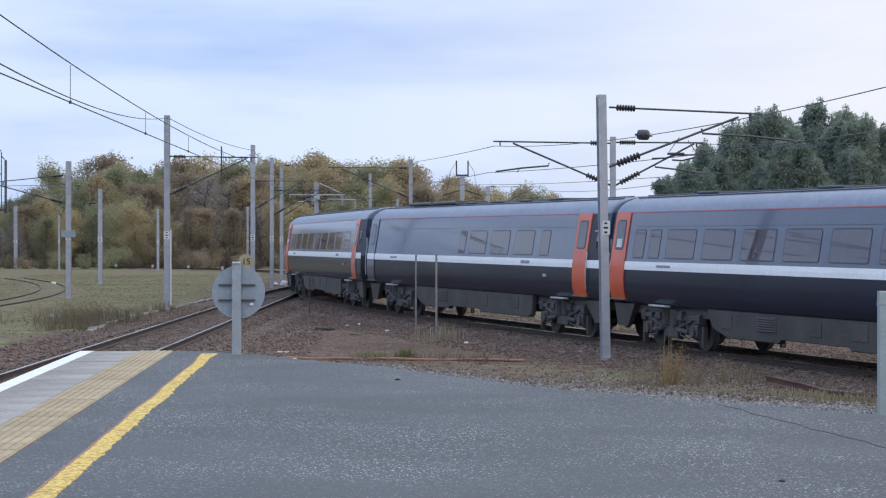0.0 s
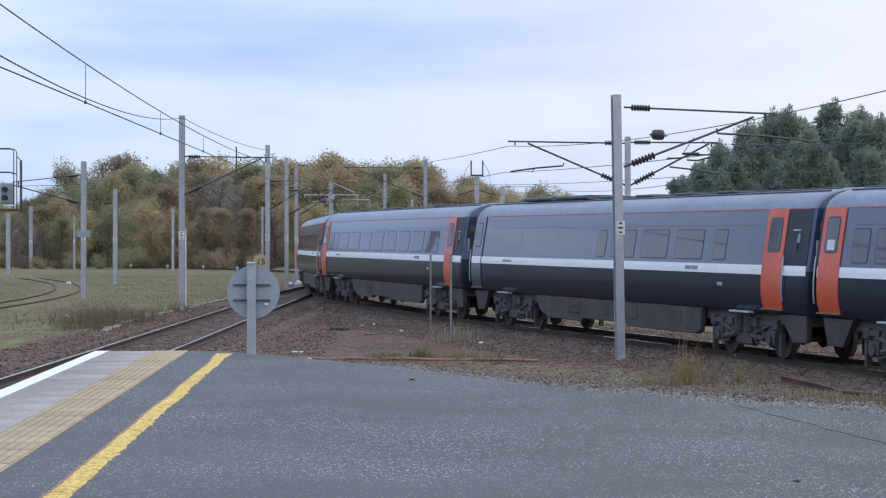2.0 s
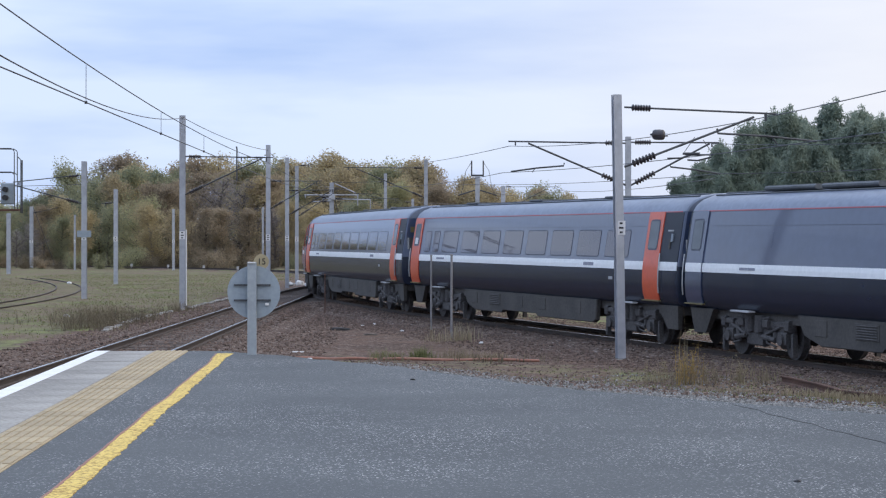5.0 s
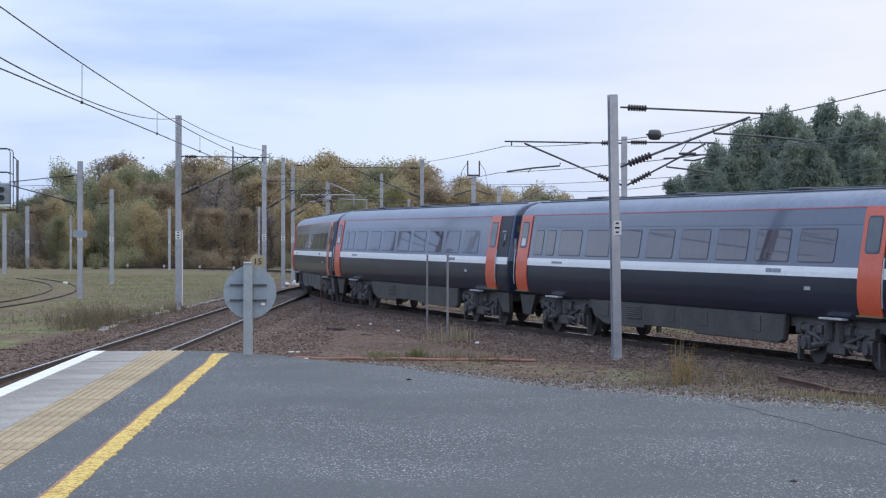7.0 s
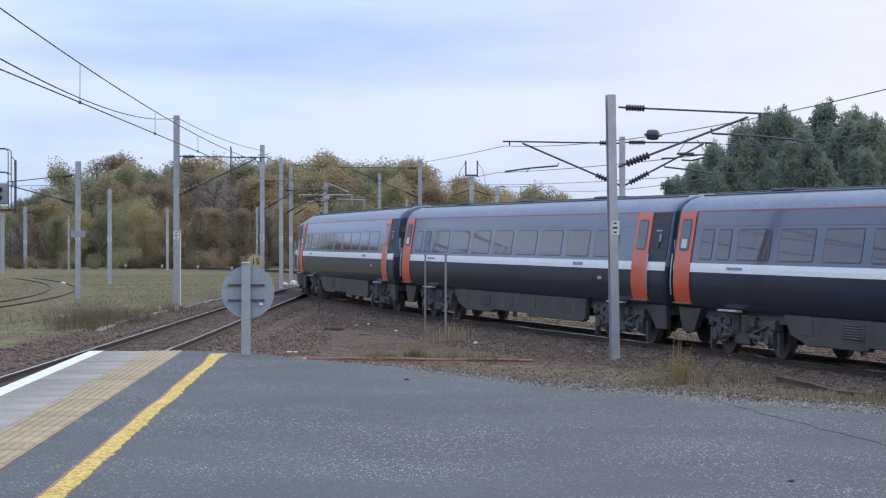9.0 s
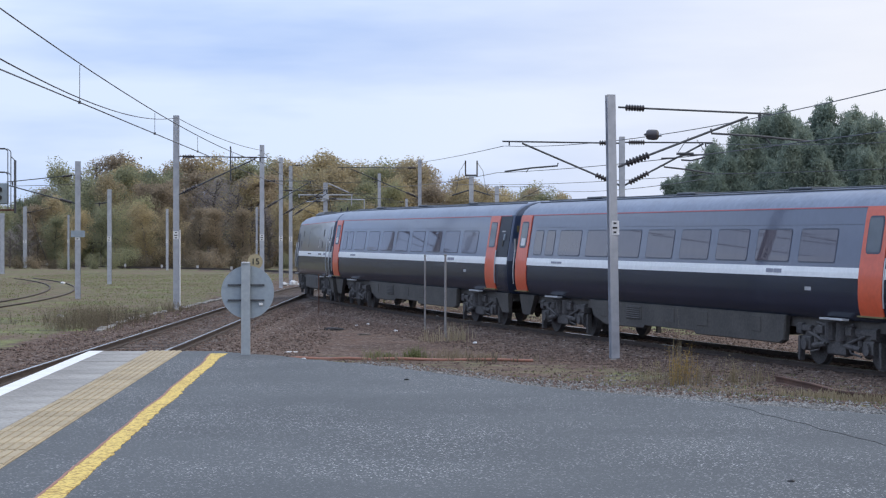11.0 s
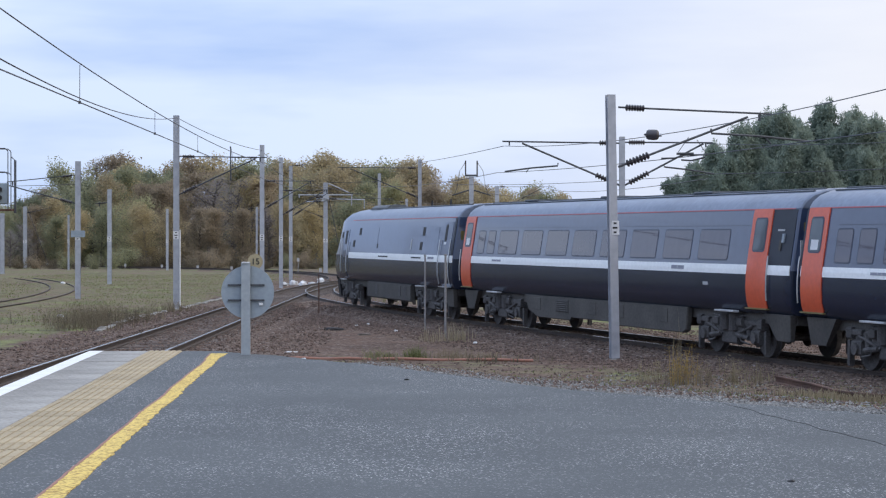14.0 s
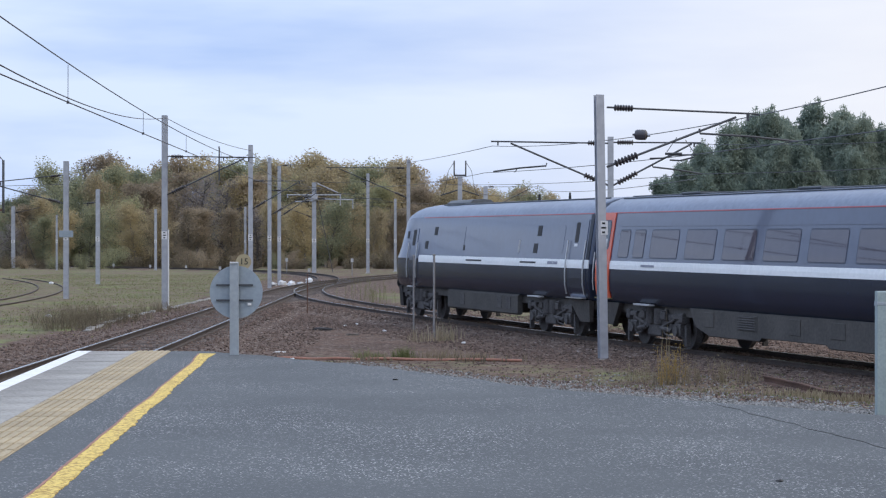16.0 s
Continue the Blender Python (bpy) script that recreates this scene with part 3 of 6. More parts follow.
    part("crack", g, M_BLACK, root, "dark crack in the asphalt")
    return root


platform = build_platform()


# ---- the train
LOWER = [(1.20, 0.97), (1.31, 1.07), (1.375, 1.30), (1.39, 1.60), (1.372, 1.97)]
UPPER = [(1.372, 1.97), (1.32, 2.32), (1.25, 2.76), (1.18, 3.21), (1.145, 3.37)]
ROOF = [(1.145, 3.37), (1.06, 3.51), (0.88, 3.65), (0.60, 3.755), (0.30, 3.81), (0.0, 3.83)]
SIDE_Z = [p[1] for p in LOWER] + [p[1] for p in UPPER[1:]]
SIDE_Y = [p[0] for p in LOWER] + [p[0] for p in UPPER[1:]]


def side_y(z):
    return float(np.interp(z, SIDE_Z, SIDE_Y))


def panel(g, x1, x2, z1, z2, side, proud=0.006, thick=0.02, r=0.0, rows=6):
    """A sheet that follows the bodyside, with rounded corners."""
    zs = [z1 + (z2 - z1) * k / rows for k in range(rows + 1)]
    if r:
        zs = sorted(set([z1, z1 + r * 0.3, z1 + r, z2 - r, z2 - r * 0.3, z2] + zs[1:-1]))
    outer, inner = [], []
    for z in zs:
        d = min(z - z1, z2 - z)
        inset = r * (1 - math.sqrt(max(0.0, 1 - (1 - min(d / r, 1)) ** 2))) if r else 0
        y = side_y(z)
        outer.append(((x1 + inset, side * (y + proud), z), (x2 - inset, side * (y + proud), z)))
        inner.append(((x1 + inset, side * (y - thick), z), (x2 - inset, side * (y - thick), z)))
    ring = [p[0] for p in outer] + [p[1] for p in reversed(outer)]
    back = [p[0] for p in inner] + [p[1] for p in reversed(inner)]
    n, k = len(zs), len(g.v)
    m = 2 * n
    fs = []
    for i in range(n - 1):
        fs.append((i, i + 1, m - 2 - i, m - 1 - i))
        fs.append((m + i, m + m - 1 - i, m + m - 2 - i, m + i + 1))
    for i in range(m):
        fs.append((i, (i + 1) % m, m + (i + 1) % m, m + i))
    g.add(ring + back, fs)
    return g


def rings_of(half, xs, ku=None, ky=None, base=1.97):
    """Closed rings over both sides of a half profile."""
    out = []
    for i, x in enumerate(xs):
        a, b = (ku[i] if ku else 1.0), (ky[i] if ky else 1.0)
        pts = [(y * b, z if z <= base else base + (z - base) * a) for y, z in half]
        out.append([(x, -y, z) for y, z in pts] + [(x, y, z) for y, z in reversed(pts) if y > 1e-6])
    return out


BOGIE_BASE = 2.7
WHEEL_R = 0.46


def build_bogie(parent, x):
    """One bogie: a welded frame between four wheels."""
    bogie = part("bogie_frame", Geo(), M_BOGIE, parent, "grimy black steel bogie frame", at=pose(x, 0, 0))
    g = Geo()
    for sd in (-1, 1):
        y = sd * 1.06
        g.box((0, y, 0.62), (1.5, 0.16, 0.24), bevel=0.03)
        for e in (-1, 1):
            g.box((e * 1.05, y, 0.74), (0.75, 0.16, 0.18), pose(0, 0, 0, 0, e * 10, 0), bevel=0.03)
            g.box((e * BOGIE_BASE / 2, y, 0.48), (0.42, 0.22, 0.34), bevel=0.05)
            g.tube([(e * BOGIE_BASE / 2, y + sd * 0.1, 0.46), (e * BOGIE_BASE / 2, y + sd * 0.17, 0.46)], 0.13, 12)
            g.tube([(e * 0.95, y + sd * 0.02, 0.38), (e * 0.95, y + sd * 0.02, 0.78)], 0.095, 10)
            g.box((e * 1.75, y, 0.35), (0.10, 0.12, 0.55), bevel=0.02)
            g.tube([(e * 0.35, y + sd * 0.1, 0.5), (e * 1.25, y + sd * 0.1, 0.74)], 0.035, 8)
        g.box((0, y, 0.42), (0.8, 0.2, 0.3), bevel=0.04)
        g.box((0, sd * 0.97, 0.66), (3.3, 0.08, 0.46), bevel=0.03)
        for e in (-1, 1):
            g.tube([(e * 1.02, y + sd * 0.09, 0.44), (e * 0.42, y + sd * 0.12, 0.50)], 0.06, 8)
            g.box((e * 1.35, y + sd * 0.03, 0.80), (0.5, 0.2, 0.14), bevel=0.03)
        g.tube([(-0.25, y + sd * 0.06, 0.60), (-0.25, y + sd * 0.06, 0.98)], 0.16, 12)
        g.tube([(0.25, y + sd * 0.06, 0.60), (0.25, y + sd * 0.06, 0.98)], 0.16, 12)
    g.box((0, 0, 0.66), (0.7, 2.1, 0.28), bevel=0.04)
    for sd in (-1, 1):
        for e in (-1, 1):
            g.tube([(e * 0.55, sd * 1.19, 0.55), (e * 0.7, sd * 1.2, 0.36), (e * 1.1, sd * 1.18, 0.30)], 0.022, 6)
            g.box((e * 0.62, sd * 1.17, 0.80), (0.26, 0.12, 0.20), bevel=0.03)
            g.box((e * 1.62, sd * 1.1, 0.78), (0.22, 0.2, 0.26), bevel=0.04)
            g.tube([(e * 0.1, sd * 1.16, 0.86), (e * 0.8, sd * 1.19, 0.95)], 0.03, 6)
            g.tube([(e * 0.5, sd * 0.62, 0.46), (e * 0.5, sd * 0.68, 0.46)], 0.26, 16)
    bogie.data = mesh_of("bogie_frame", g, M_BOGIE)
    for e in (-1, 1):
        w = Geo()
        w.tube([(0, -0.98, 0), (0, 0.98, 0)], 0.085, 10)
        for sd in (-1, 1):
            w.tube([(0, sd * (HALF_T - 0.07), 0), (0, sd * (HALF_T - 0.045), 0), (0, sd * (HALF_T - 0.04), 0), (0, sd * (HALF_T + 0.075), 0)], [WHEEL_R + 0.03, WHEEL_R + 0.028, WHEEL_R, WHEEL_R - 0.006], 28)
            w.tube([(0, sd * (HALF_T + 0.075), 0), (0, sd * (HALF_T + 0.12), 0)], [0.17, 0.13], 12)
            for k in range(3):
                a = k * 2.094
                w.box((math.cos(a) * 0.28, sd * (HALF_T + 0.08), math.sin(a) * 0.28), (0.06, 0.02, 0.06))
        part("wheelset", w, M_BOGIE, bogie, "worn steel wheels on one axle", at=pose(e * BOGIE_BASE / 2, 0, WHEEL_R))
    return bogie


def lettering(car, x, z, side, width, height, words):
    """Unreadable words as plain bars."""
    u = x
    for w in words:
        part("lettering", panel(Geo(), u, u + width * w, z, z + height, side, proud=0.013, thick=0.002, rows=1), M_INK, car)
        u += width * (w + 0.06)


def build_coach(name, label, buffet=False):
    """A 23 m coach; x runs in the way it travels, its middle at 0."""
    c = thing(name, Matrix(), label, "railway coach", "coaches of the train")
    L = 11.5
    xs = [-L, -L + 0.03, -L + 0.12, -L + 0.4, L - 0.4, L - 0.12, L - 0.03, L]
    ky = [0.955, 0.985, 1.0, 1.0, 1.0, 1.0, 0.985, 0.955]
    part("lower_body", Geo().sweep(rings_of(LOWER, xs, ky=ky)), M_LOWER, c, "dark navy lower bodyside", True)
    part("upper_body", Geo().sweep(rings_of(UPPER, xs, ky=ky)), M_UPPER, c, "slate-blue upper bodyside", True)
    part("roof", Geo().sweep(rings_of(ROOF, xs, [0.985, 0.997, 1, 1, 1, 1, 0.997, 0.985], ky)), M_ROOF, c, "streaked blue-grey roof", True)
    ridge = Geo()
    for y in (-0.62, -0.34, 0.34, 0.62):
        z = float(np.interp(abs(y), [0, 0.3, 0.6, 0.88], [3.83, 3.81, 3.755, 3.65]))
        ridge.box((0, y, z + 0.012), (22.4, 0.05, 0.035), bevel=0.012)
    part("roof_rib", ridge, M_RIDGE, c, "raised grey ribs along the roof")
    for k in range(3 if not buffet else 6):
        v = Geo().box((-7.5 + k * (6.2 if not buffet else 2.6), 0.0, 3.84), (1.1, 0.8, 0.06), bevel=0.02)
        part("roof_vent", v, M_RIDGE, c)
    for x in ((-7.4, -4.6) if buffet else ()):
        part("roof_module", Geo().box((x, 0.0, 3.87), (2.5, 1.2, 0.12), bevel=0.04), M_RIDGE, c, "raised grey equipment module on the roof")
    u0 = lambda u: u - 11.7
    doors = [(0.34, 1.26, not buffet), (21.04, 22.0, True)]
    for sd in (-1, 1):
        cuts = [-11.42] + [u0(q) for d in doors for q in d[:2]] + [11.42]
        for a, b in zip(cuts[::2], cuts[1::2]):
            part("white_stripe", panel(Geo(), a, b, 1.865, 2.085, sd, proud=0.007, rows=2), M_STRIPE, c, "dusty white waist stripe")
        part("red_line", panel(Geo(), -11.3, 11.3, 3.345, 3.37, sd, proud=0.012, rows=1), M_RED, c, "thin red cantrail line")
        part("body_seam", panel(Geo(), u0(1.7), u0(20.9), 2.985, 2.995, sd, proud=0.003, thick=0.002, rows=1), M_FRAME, c)
        for a, b, orange in doors:
            d = part("door", panel(Geo(), u0(a), u0(b), 1.09, 3.365, sd, proud=0.026, thick=0.04, r=0.05, rows=14), M_DOOR if orange else M_UPPER, c, "bright orange plug door" if orange else "slate-blue service door", True)
            part("door_seal", panel(Geo(), u0(a) + 0.17, u0(b) - 0.17, 2.38, 3.17, sd, proud=0.030, r=0.09, rows=6), M_FRAME, d)
            w = part("door_window", panel(Geo(), u0(a) + 0.21, u0(b) - 0.21, 2.42, 3.13, sd, proud=0.034, r=0.07, rows=6), M_PANE, d, "pale reflecting door window")
            if a < 2 and orange:
                part("notice", panel(Geo(), u0(a) + 0.3, u0(b) - 0.3, 2.45, 2.67, sd, proud=0.038, thick=0.002, rows=1), M_PLATE, w, "white paper notice")
            part("step", Geo().box((u0((a + b) / 2), sd * 1.34, 1.085), (b - a + 0.1, 0.12, 0.03)), M_LAMP, d, "worn yellow door step")
            bar = u0(b) + 0.10 if a > 10 else u0(a) - 0.10
            part("handrail", Geo().tube([(bar, sd * (side_y(z) + 0.05), z) for z in (1.28, 1.5, 1.8, 2.1, 2.3)], 0.018, 8), M_STEEL, c, "bright grab rail")
            if not orange:
                part("stripe_piece", panel(Geo(), u0(a) + 0.02, u0(b) - 0.02, 1.865, 2.085, sd, proud=0.032, rows=2), M_STRIPE, d)
        if buffet:
            wins = [(10.9, 11.5), (11.9, 13.5), (13.95, 15.6), (16.1, 17.7), (18.3, 19.0)]
        else:
            wins = [(1.72, 2.36), (2.68, 3.32)] + [(3.74 + 2.08 * k, 5.36 + 2.08 * k) for k in range(8)]
        for a, b in wins:
            s_ = part("window_seal", panel(Geo(), u0(a) - 0.03, u0(b) + 0.03, 2.165, 2.915, sd, proud=0.004, r=0.08, rows=6), M_FRAME, c)
            part("window", panel(Geo(), u0(a), u0(b), 2.195, 2.885, sd, proud=0.008, r=0.06, rows=6), M_GLASS, s_, "tinted flush coach window")
        if buffet:
            part("kitchen_window", panel(Geo(), u0(3.2), u0(4.8), 2.46, 2.86, sd, proud=0.004, r=0.05), M_UPPER, c, "small painted-over kitchen window", True)
        lettering(c, u0(16.85), 1.93, sd, 0.42, 0.09, (0.8, 0.9))
        lettering(c, u0(3.3), 1.945, sd, 0.3, 0.06, (0.9, 0.5, 1.2))
        part("equipment_plate", panel(Geo(), u0(22.50), u0(22.60), 2.42, 2.66, sd, proud=0.03, rows=2), M_UNDER, c, "dark equipment plate beside the door")
        part("socket_box", panel(Geo(), u0(22.62), u0(22.72), 2.60, 2.80, sd, proud=0.04, rows=2), M_SIGN, c)
        # dark strips paint in the shade where the coach ends curve inward
        part("end_panel", panel(Geo(), u0(22.02), u0(23.12), 2.09, 3.34, sd, proud=0.005, rows=5), M_END, c, "navy panel beside the gangway, darkened for the body's inward curve")
        part("end_panel", panel(Geo(), u0(0.21), u0(0.33), 2.09, 3.34, sd, proud=0.005, rows=5), M_END, c, "navy panel beside the gangway, darkened for the body's inward curve")
        part("end_label", panel(Geo(), u0(22.32), u0(22.66), 2.86, 2.90, sd, proud=0.01, rows=1), M_STEP, c)
        part("number_panel", panel(Geo(), u0(18.7), u0(18.98), 1.57, 1.65, sd, proud=0.004, thick=0.002, rows=1), M_STEP, c, "small pale number panel")
        # underframe
        g = Geo()
        outline = [(-5.7, 0.99), (5.9, 0.99), (5.8, 0.42), (5.6, 0.34), (1.2, 0.34), (1.1, 0.42), (-1.9, 0.42), (-2.0, 0.34), (-4.6, 0.34), (-5.4, 0.55)]
        g.sweep([[(x, sd * 1.14, z) for x, z in outline], [(x, sd * 1.25, z) for x, z in outline], [(x * 0.995, sd * 1.28, 0.70 + (z - 0.70) * 0.94) for x, z in outline]])
        part("underframe_skirt", g, M_UNDER, c, "dark grey equipment skirt")
        for x, w in ((-4.6, 0.55), (-2.6, 1.0), (-0.3, 0.5), (1.6, 0.6), (4.5, 0.42)):
            hatch = part("equipment_hatch", Geo().box((x, sd * 1.282, 0.74), (w, 0.02, 0.36), bevel=0.01), M_UNDER, c)
            if w > 0.8:
                v = Geo()
                for k in range(6):
                    v.box((x, sd * 1.297, 0.60 + 0.055 * k), (w * 0.85, 0.03, 0.022), pose(0, 0, 0, sd * 25))
                part("louvre", v, M_BOGIE, hatch)
        for e in (-1, 1):
            part("end_fairing", Geo().add([(e * 10.0, sd * 1.28, 0.98), (e * 11.3, sd * 1.28, 0.98), (e * 11.2, sd * 1.22, 0.38), (e * 10.55, sd * 1.22, 0.38), (e * 10.0, sd * 1.12, 0.98), (e * 11.3, sd * 1.12, 0.98), (e * 11.2, sd * 1.12, 0.38), (e * 10.55, sd * 1.12, 0.38)], [(0, 1, 2, 3), (4, 7, 6, 5), (0, 4, 5, 1), (1, 5, 6, 2), (2, 6, 7, 3), (3, 7, 4, 0)]), M_UNDER, c, "dark skirt below the coach end")
            part("step_board", Geo().box((e * 8.25, sd * 1.36, 0.985), (1.0, 0.16, 0.045), bevel=0.01), M_STEP, c, "pale worn step board over the bogie")
    part("floor_pan", Geo().box((0, 0, 0.85), (22.6, 2.2, 0.22)), M_UNDER, c)
    part("underfloor_tank", Geo().box((0, 0, 0.6), (7.5, 1.9, 0.35), bevel=0.1), M_BOGIE, c)
    for e in (-1, 1):
        g = Geo()
        for k in range(4):
            g.box((e * (11.5 + 0.05 * k + 0.02), 0, 2.2), (0.03, 1.25, 2.2))
            g.box((e * (11.5 + 0.05 * k + 0.04), 0, 2.2), (0.02, 1.15, 2.1))
        part("gangway", g, M_RUBBER, c, "black ribbed gangway bellows")
        for sd in (-1, 1):
            part("end_sign", Geo().box((e * 11.51, sd * 0.98, 2.95), (0.02, 0.15, 0.2)), M_LAMP, c, "small yellow sign on the coach end")
            j = Geo().box((e * 11.53, sd * 1.02, 2.45), (0.10, 0.16, 0.42), bevel=0.02)
            part("jumper_box", j, M_UNDER, c)
            part("cable", Geo().tube([(e * 11.56, sd * 1.0, 2.3), (e * 11.63, sd * 0.95, 1.7), (e * 11.60, sd * 0.8, 1.25)], 0.025, 6), M_RUBBER, c)
            part("release_handle", Geo().box((e * 11.55, sd * 1.14, 2.45), (0.04, 0.05, 0.4)), M_STEP, c)
        part("coupler", Geo().box((e * 11.55, 0, 0.95), (0.5, 0.4, 0.35), bevel=0.05), M_BOGIE, c)
        build_bogie(c, e * 8.0)
    return c


def build_driving_van():
    """The van with the driver's cab that ends the train; x runs in the way it travels, so the cab is at -x."""
    c = thing("driving_van", Matrix(), "slate and navy driving van with a raked cab end", "railway vehicle")
    xs = [-9.05, -8.99, -8.86, -8.62, -8.3, -7.95, -7.45, -6.9, -6.5, 8.9, 9.18, 9.27, 9.3]
    ku = [0.03, 0.12, 0.27, 0.48, 0.72, 0.935, 0.985, 1, 1, 1, 1, 1, 0.99]
    ky = [0.80, 0.86, 0.91, 0.94, 0.965, 0.985, 1, 1, 1, 1, 1, 0.985, 0.955]
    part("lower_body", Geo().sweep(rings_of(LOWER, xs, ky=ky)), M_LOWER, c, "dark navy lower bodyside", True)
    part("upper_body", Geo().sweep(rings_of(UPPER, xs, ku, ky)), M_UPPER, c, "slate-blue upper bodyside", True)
    part("roof", Geo().sweep(rings_of(ROOF, xs[4:], ku[4:], ky[4:])), M_ROOF, c, "streaked blue-grey roof", True)
    part("windscreen", Geo().sweep(rings_of(ROOF, xs[:5], ku[:5], [k * 0.97 for k in ky[:5]])), M_GLASS, c, "raked dark windscreen", True)
    g = Geo()
    for y in (-0.5, 0.5):
        g.box((1.5, y, 3.79), (14.5, 0.06, 0.05), bevel=0.015)
    part("roof_rib", g, M_RIDGE, c)
    part("roof_pod", Geo().sweep(rings_of([(0.62, 3.64), (0.60, 3.84), (0.45, 3.94), (0, 3.97)], [-5.6, -5.2, -3.8, -3.3], ky=[0.7, 1, 1, 0.7], base=9)), M_RIDGE, c, "rounded roof equipment pod", True)
    for x in (2.5, 5.0):
        part("roof_aerial", Geo().tube([(x, -0.2, 3.79), (x, -0.2, 4.02)], [0.05, 0.03], 8), M_BLACK, c)
    x_of = lambda u: 9.5 - u
    for sd in (-1, 1):
        cuts = [x_of(15.5), x_of(1.72), x_of(0.55), x_of(0.25)]
        part("white_stripe", panel(Geo(), cuts[0], cuts[1], 1.85, 2.085, sd, proud=0.007, rows=2), M_STRIPE, c, "dusty white waist stripe")
        part("white_stripe", panel(Geo(), cuts[2], cuts[3], 1.85, 2.085, sd, proud=0.007, rows=2), M_STRIPE, c, "dusty white waist stripe")
        part("red_line", panel(Geo(), x_of(15.5), 9.15, 3.345, 3.37, sd, proud=0.012, rows=1), M_RED, c, "thin red cantrail line")
        d = part("guard_door", panel(Geo(), x_of(1.70), x_of(0.57), 1.02, 3.2, sd, proud=0.014, thick=0.03, r=0.04, rows=12), M_UPPER, c, "slate-blue guard's door", True)
        part("door_window", panel(Geo(), x_of(1.42), x_of(1.16), 2.56, 3.12, sd, proud=0.02, r=0.05), M_BLACK, d)
        part("notice", panel(Geo(), x_of(1.42), x_of(1.18), 2.45, 2.53, sd, proud=0.02, rows=1), M_PLATE, d)
        part("lower_door", panel(Geo(), x_of(1.69), x_of(0.58), 1.03, 1.85, sd, proud=0.018, thick=0.03, rows=6), M_LOWER, d)
        part("stripe_piece", panel(Geo(), x_of(1.69), x_of(0.58), 1.85, 2.085, sd, proud=0.02, rows=2), M_STRIPE, d)
        for u in (1.80, 0.50):
            part("handrail", Geo().tube([(x_of(u), sd * (side_y(z) + 0.06), z) for z in (1.12, 1.4, 1.7, 2.0, 2.4, 2.62)], 0.022, 8), M_STEEL, c, "bright grab rail")
        part("foot_step", Geo().box((x_of(1.15), sd * 1.37, 1.03), (1.2, 0.12, 0.03)), M_STEEL, c)
        cab = part("cab_door", panel(Geo(), x_of(16.55), x_of(15.85), 1.10, 3.0, sd, proud=0.012, thick=0.05, r=0.05, rows=12), M_UPPER, c, "slate-blue cab door", True)
        part("lower_door", panel(Geo(), x_of(16.53), x_of(15.87), 1.11, 1.9, sd, proud=0.016, thick=0.03, rows=6), M_LOWER, cab)
        part("cab_window", panel(Geo(), x_of(16.40), x_of(16.08), 2.40, 2.95, sd, proud=0.018, r=0.05), M_BLACK, cab)
        for u in (16.7, 15.7):
            part("handrail", Geo().tube([(x_of(u), sd * (side_y(z) + 0.05), z) for z in (1.3, 1.6, 1.9, 2.2, 2.5)], 0.02, 8), M_STEEL, c, "bright grab rail")
        for u, z1, z2, w in ((4.25, 2.74, 3.04, 0.32), (4.42, 2.24, 2.52, 0.32), (13.95, 2.76, 3.04, 0.32), (14.8, 2.30, 2.56, 0.32), (10.85, 2.28, 2.44, 0.16), (17.0, 2.65, 2.9, 0.2)):
            part("grille", panel(Geo(), x_of(u) - w / 2, x_of(u) + w / 2, z1, z2, sd, proud=0.008, rows=2), M_BLACK, c, "small black grille")
        for u, z1, z2, w in ((5.8, 2.25, 2.62, 0.12),):
            part("pale_marker", panel(Geo(), x_of(u) - w / 2, x_of(u) + w / 2, z1, z2, sd, proud=0.008, rows=2), M_STEP, c)
        for u, w in ((11.5, 1.2), (2.55, 0.6)):
            part("side_hatch", panel(Geo(), x_of(u) - w / 2, x_of(u) + w / 2, 2.25, 3.05, sd, proud=0.006, r=0.08, rows=6), M_UPPER, c, "", True)
        for u, w in ((9.75, 1.5), (4.9, 1.3)):
            part("slot", panel(Geo(), x_of(u) - w / 2, x_of(u) + w / 2, 1.945, 1.995, sd, proud=0.012, rows=1), M_BLACK, c, "dark slot in the white stripe")
        # painted-in shade of the van's inward-curving end
        part("end_panel", panel(Geo(), x_of(0.48), x_of(0.26), 2.09, 3.34, sd, proud=0.005, rows=5), M_END, c, "navy panel beside the gangway, darkened for the body's inward curve")
        lettering(c, x_of(3.3), 1.94, sd, 0.5, 0.08, (0.8, 0.7))
        part("underframe_skirt", Geo().box((0.2, sd * 1.20, 0.68), (6.6, 0.16, 0.62), bevel=0.05), M_UNDER, c, "dark grey equipment skirt")
        for x in (-1.6, 1.9, 2.7):
            part("equipment_hatch", Geo().box((x, sd * 1.282, 0.72), (0.42, 0.02, 0.38), bevel=0.01), M_BOGIE, c)
        for x in (-6.9, 5.2):
            part("step_board", Geo().box((x, sd * 1.36, 0.985), (0.95 if x > 0 else 0.5, 0.16, 0.045), bevel=0.01), M_STEP, c, "pale worn step board over the bogie")
        part("end_fairing", Geo().add([(7.6, sd * 1.28, 0.98), (9.1, sd * 1.28, 0.98), (9.0, sd * 1.22, 0.38), (8.3, sd * 1.22, 0.38), (7.6, sd * 1.12, 0.98), (9.1, sd * 1.12, 0.98), (9.0, sd * 1.12, 0.38), (8.3, sd * 1.12, 0.38)], [(0, 1, 2, 3), (4, 7, 6, 5), (0, 4, 5, 1), (1, 5, 6, 2), (2, 6, 7, 3), (3, 7, 4, 0)]), M_UNDER, c)
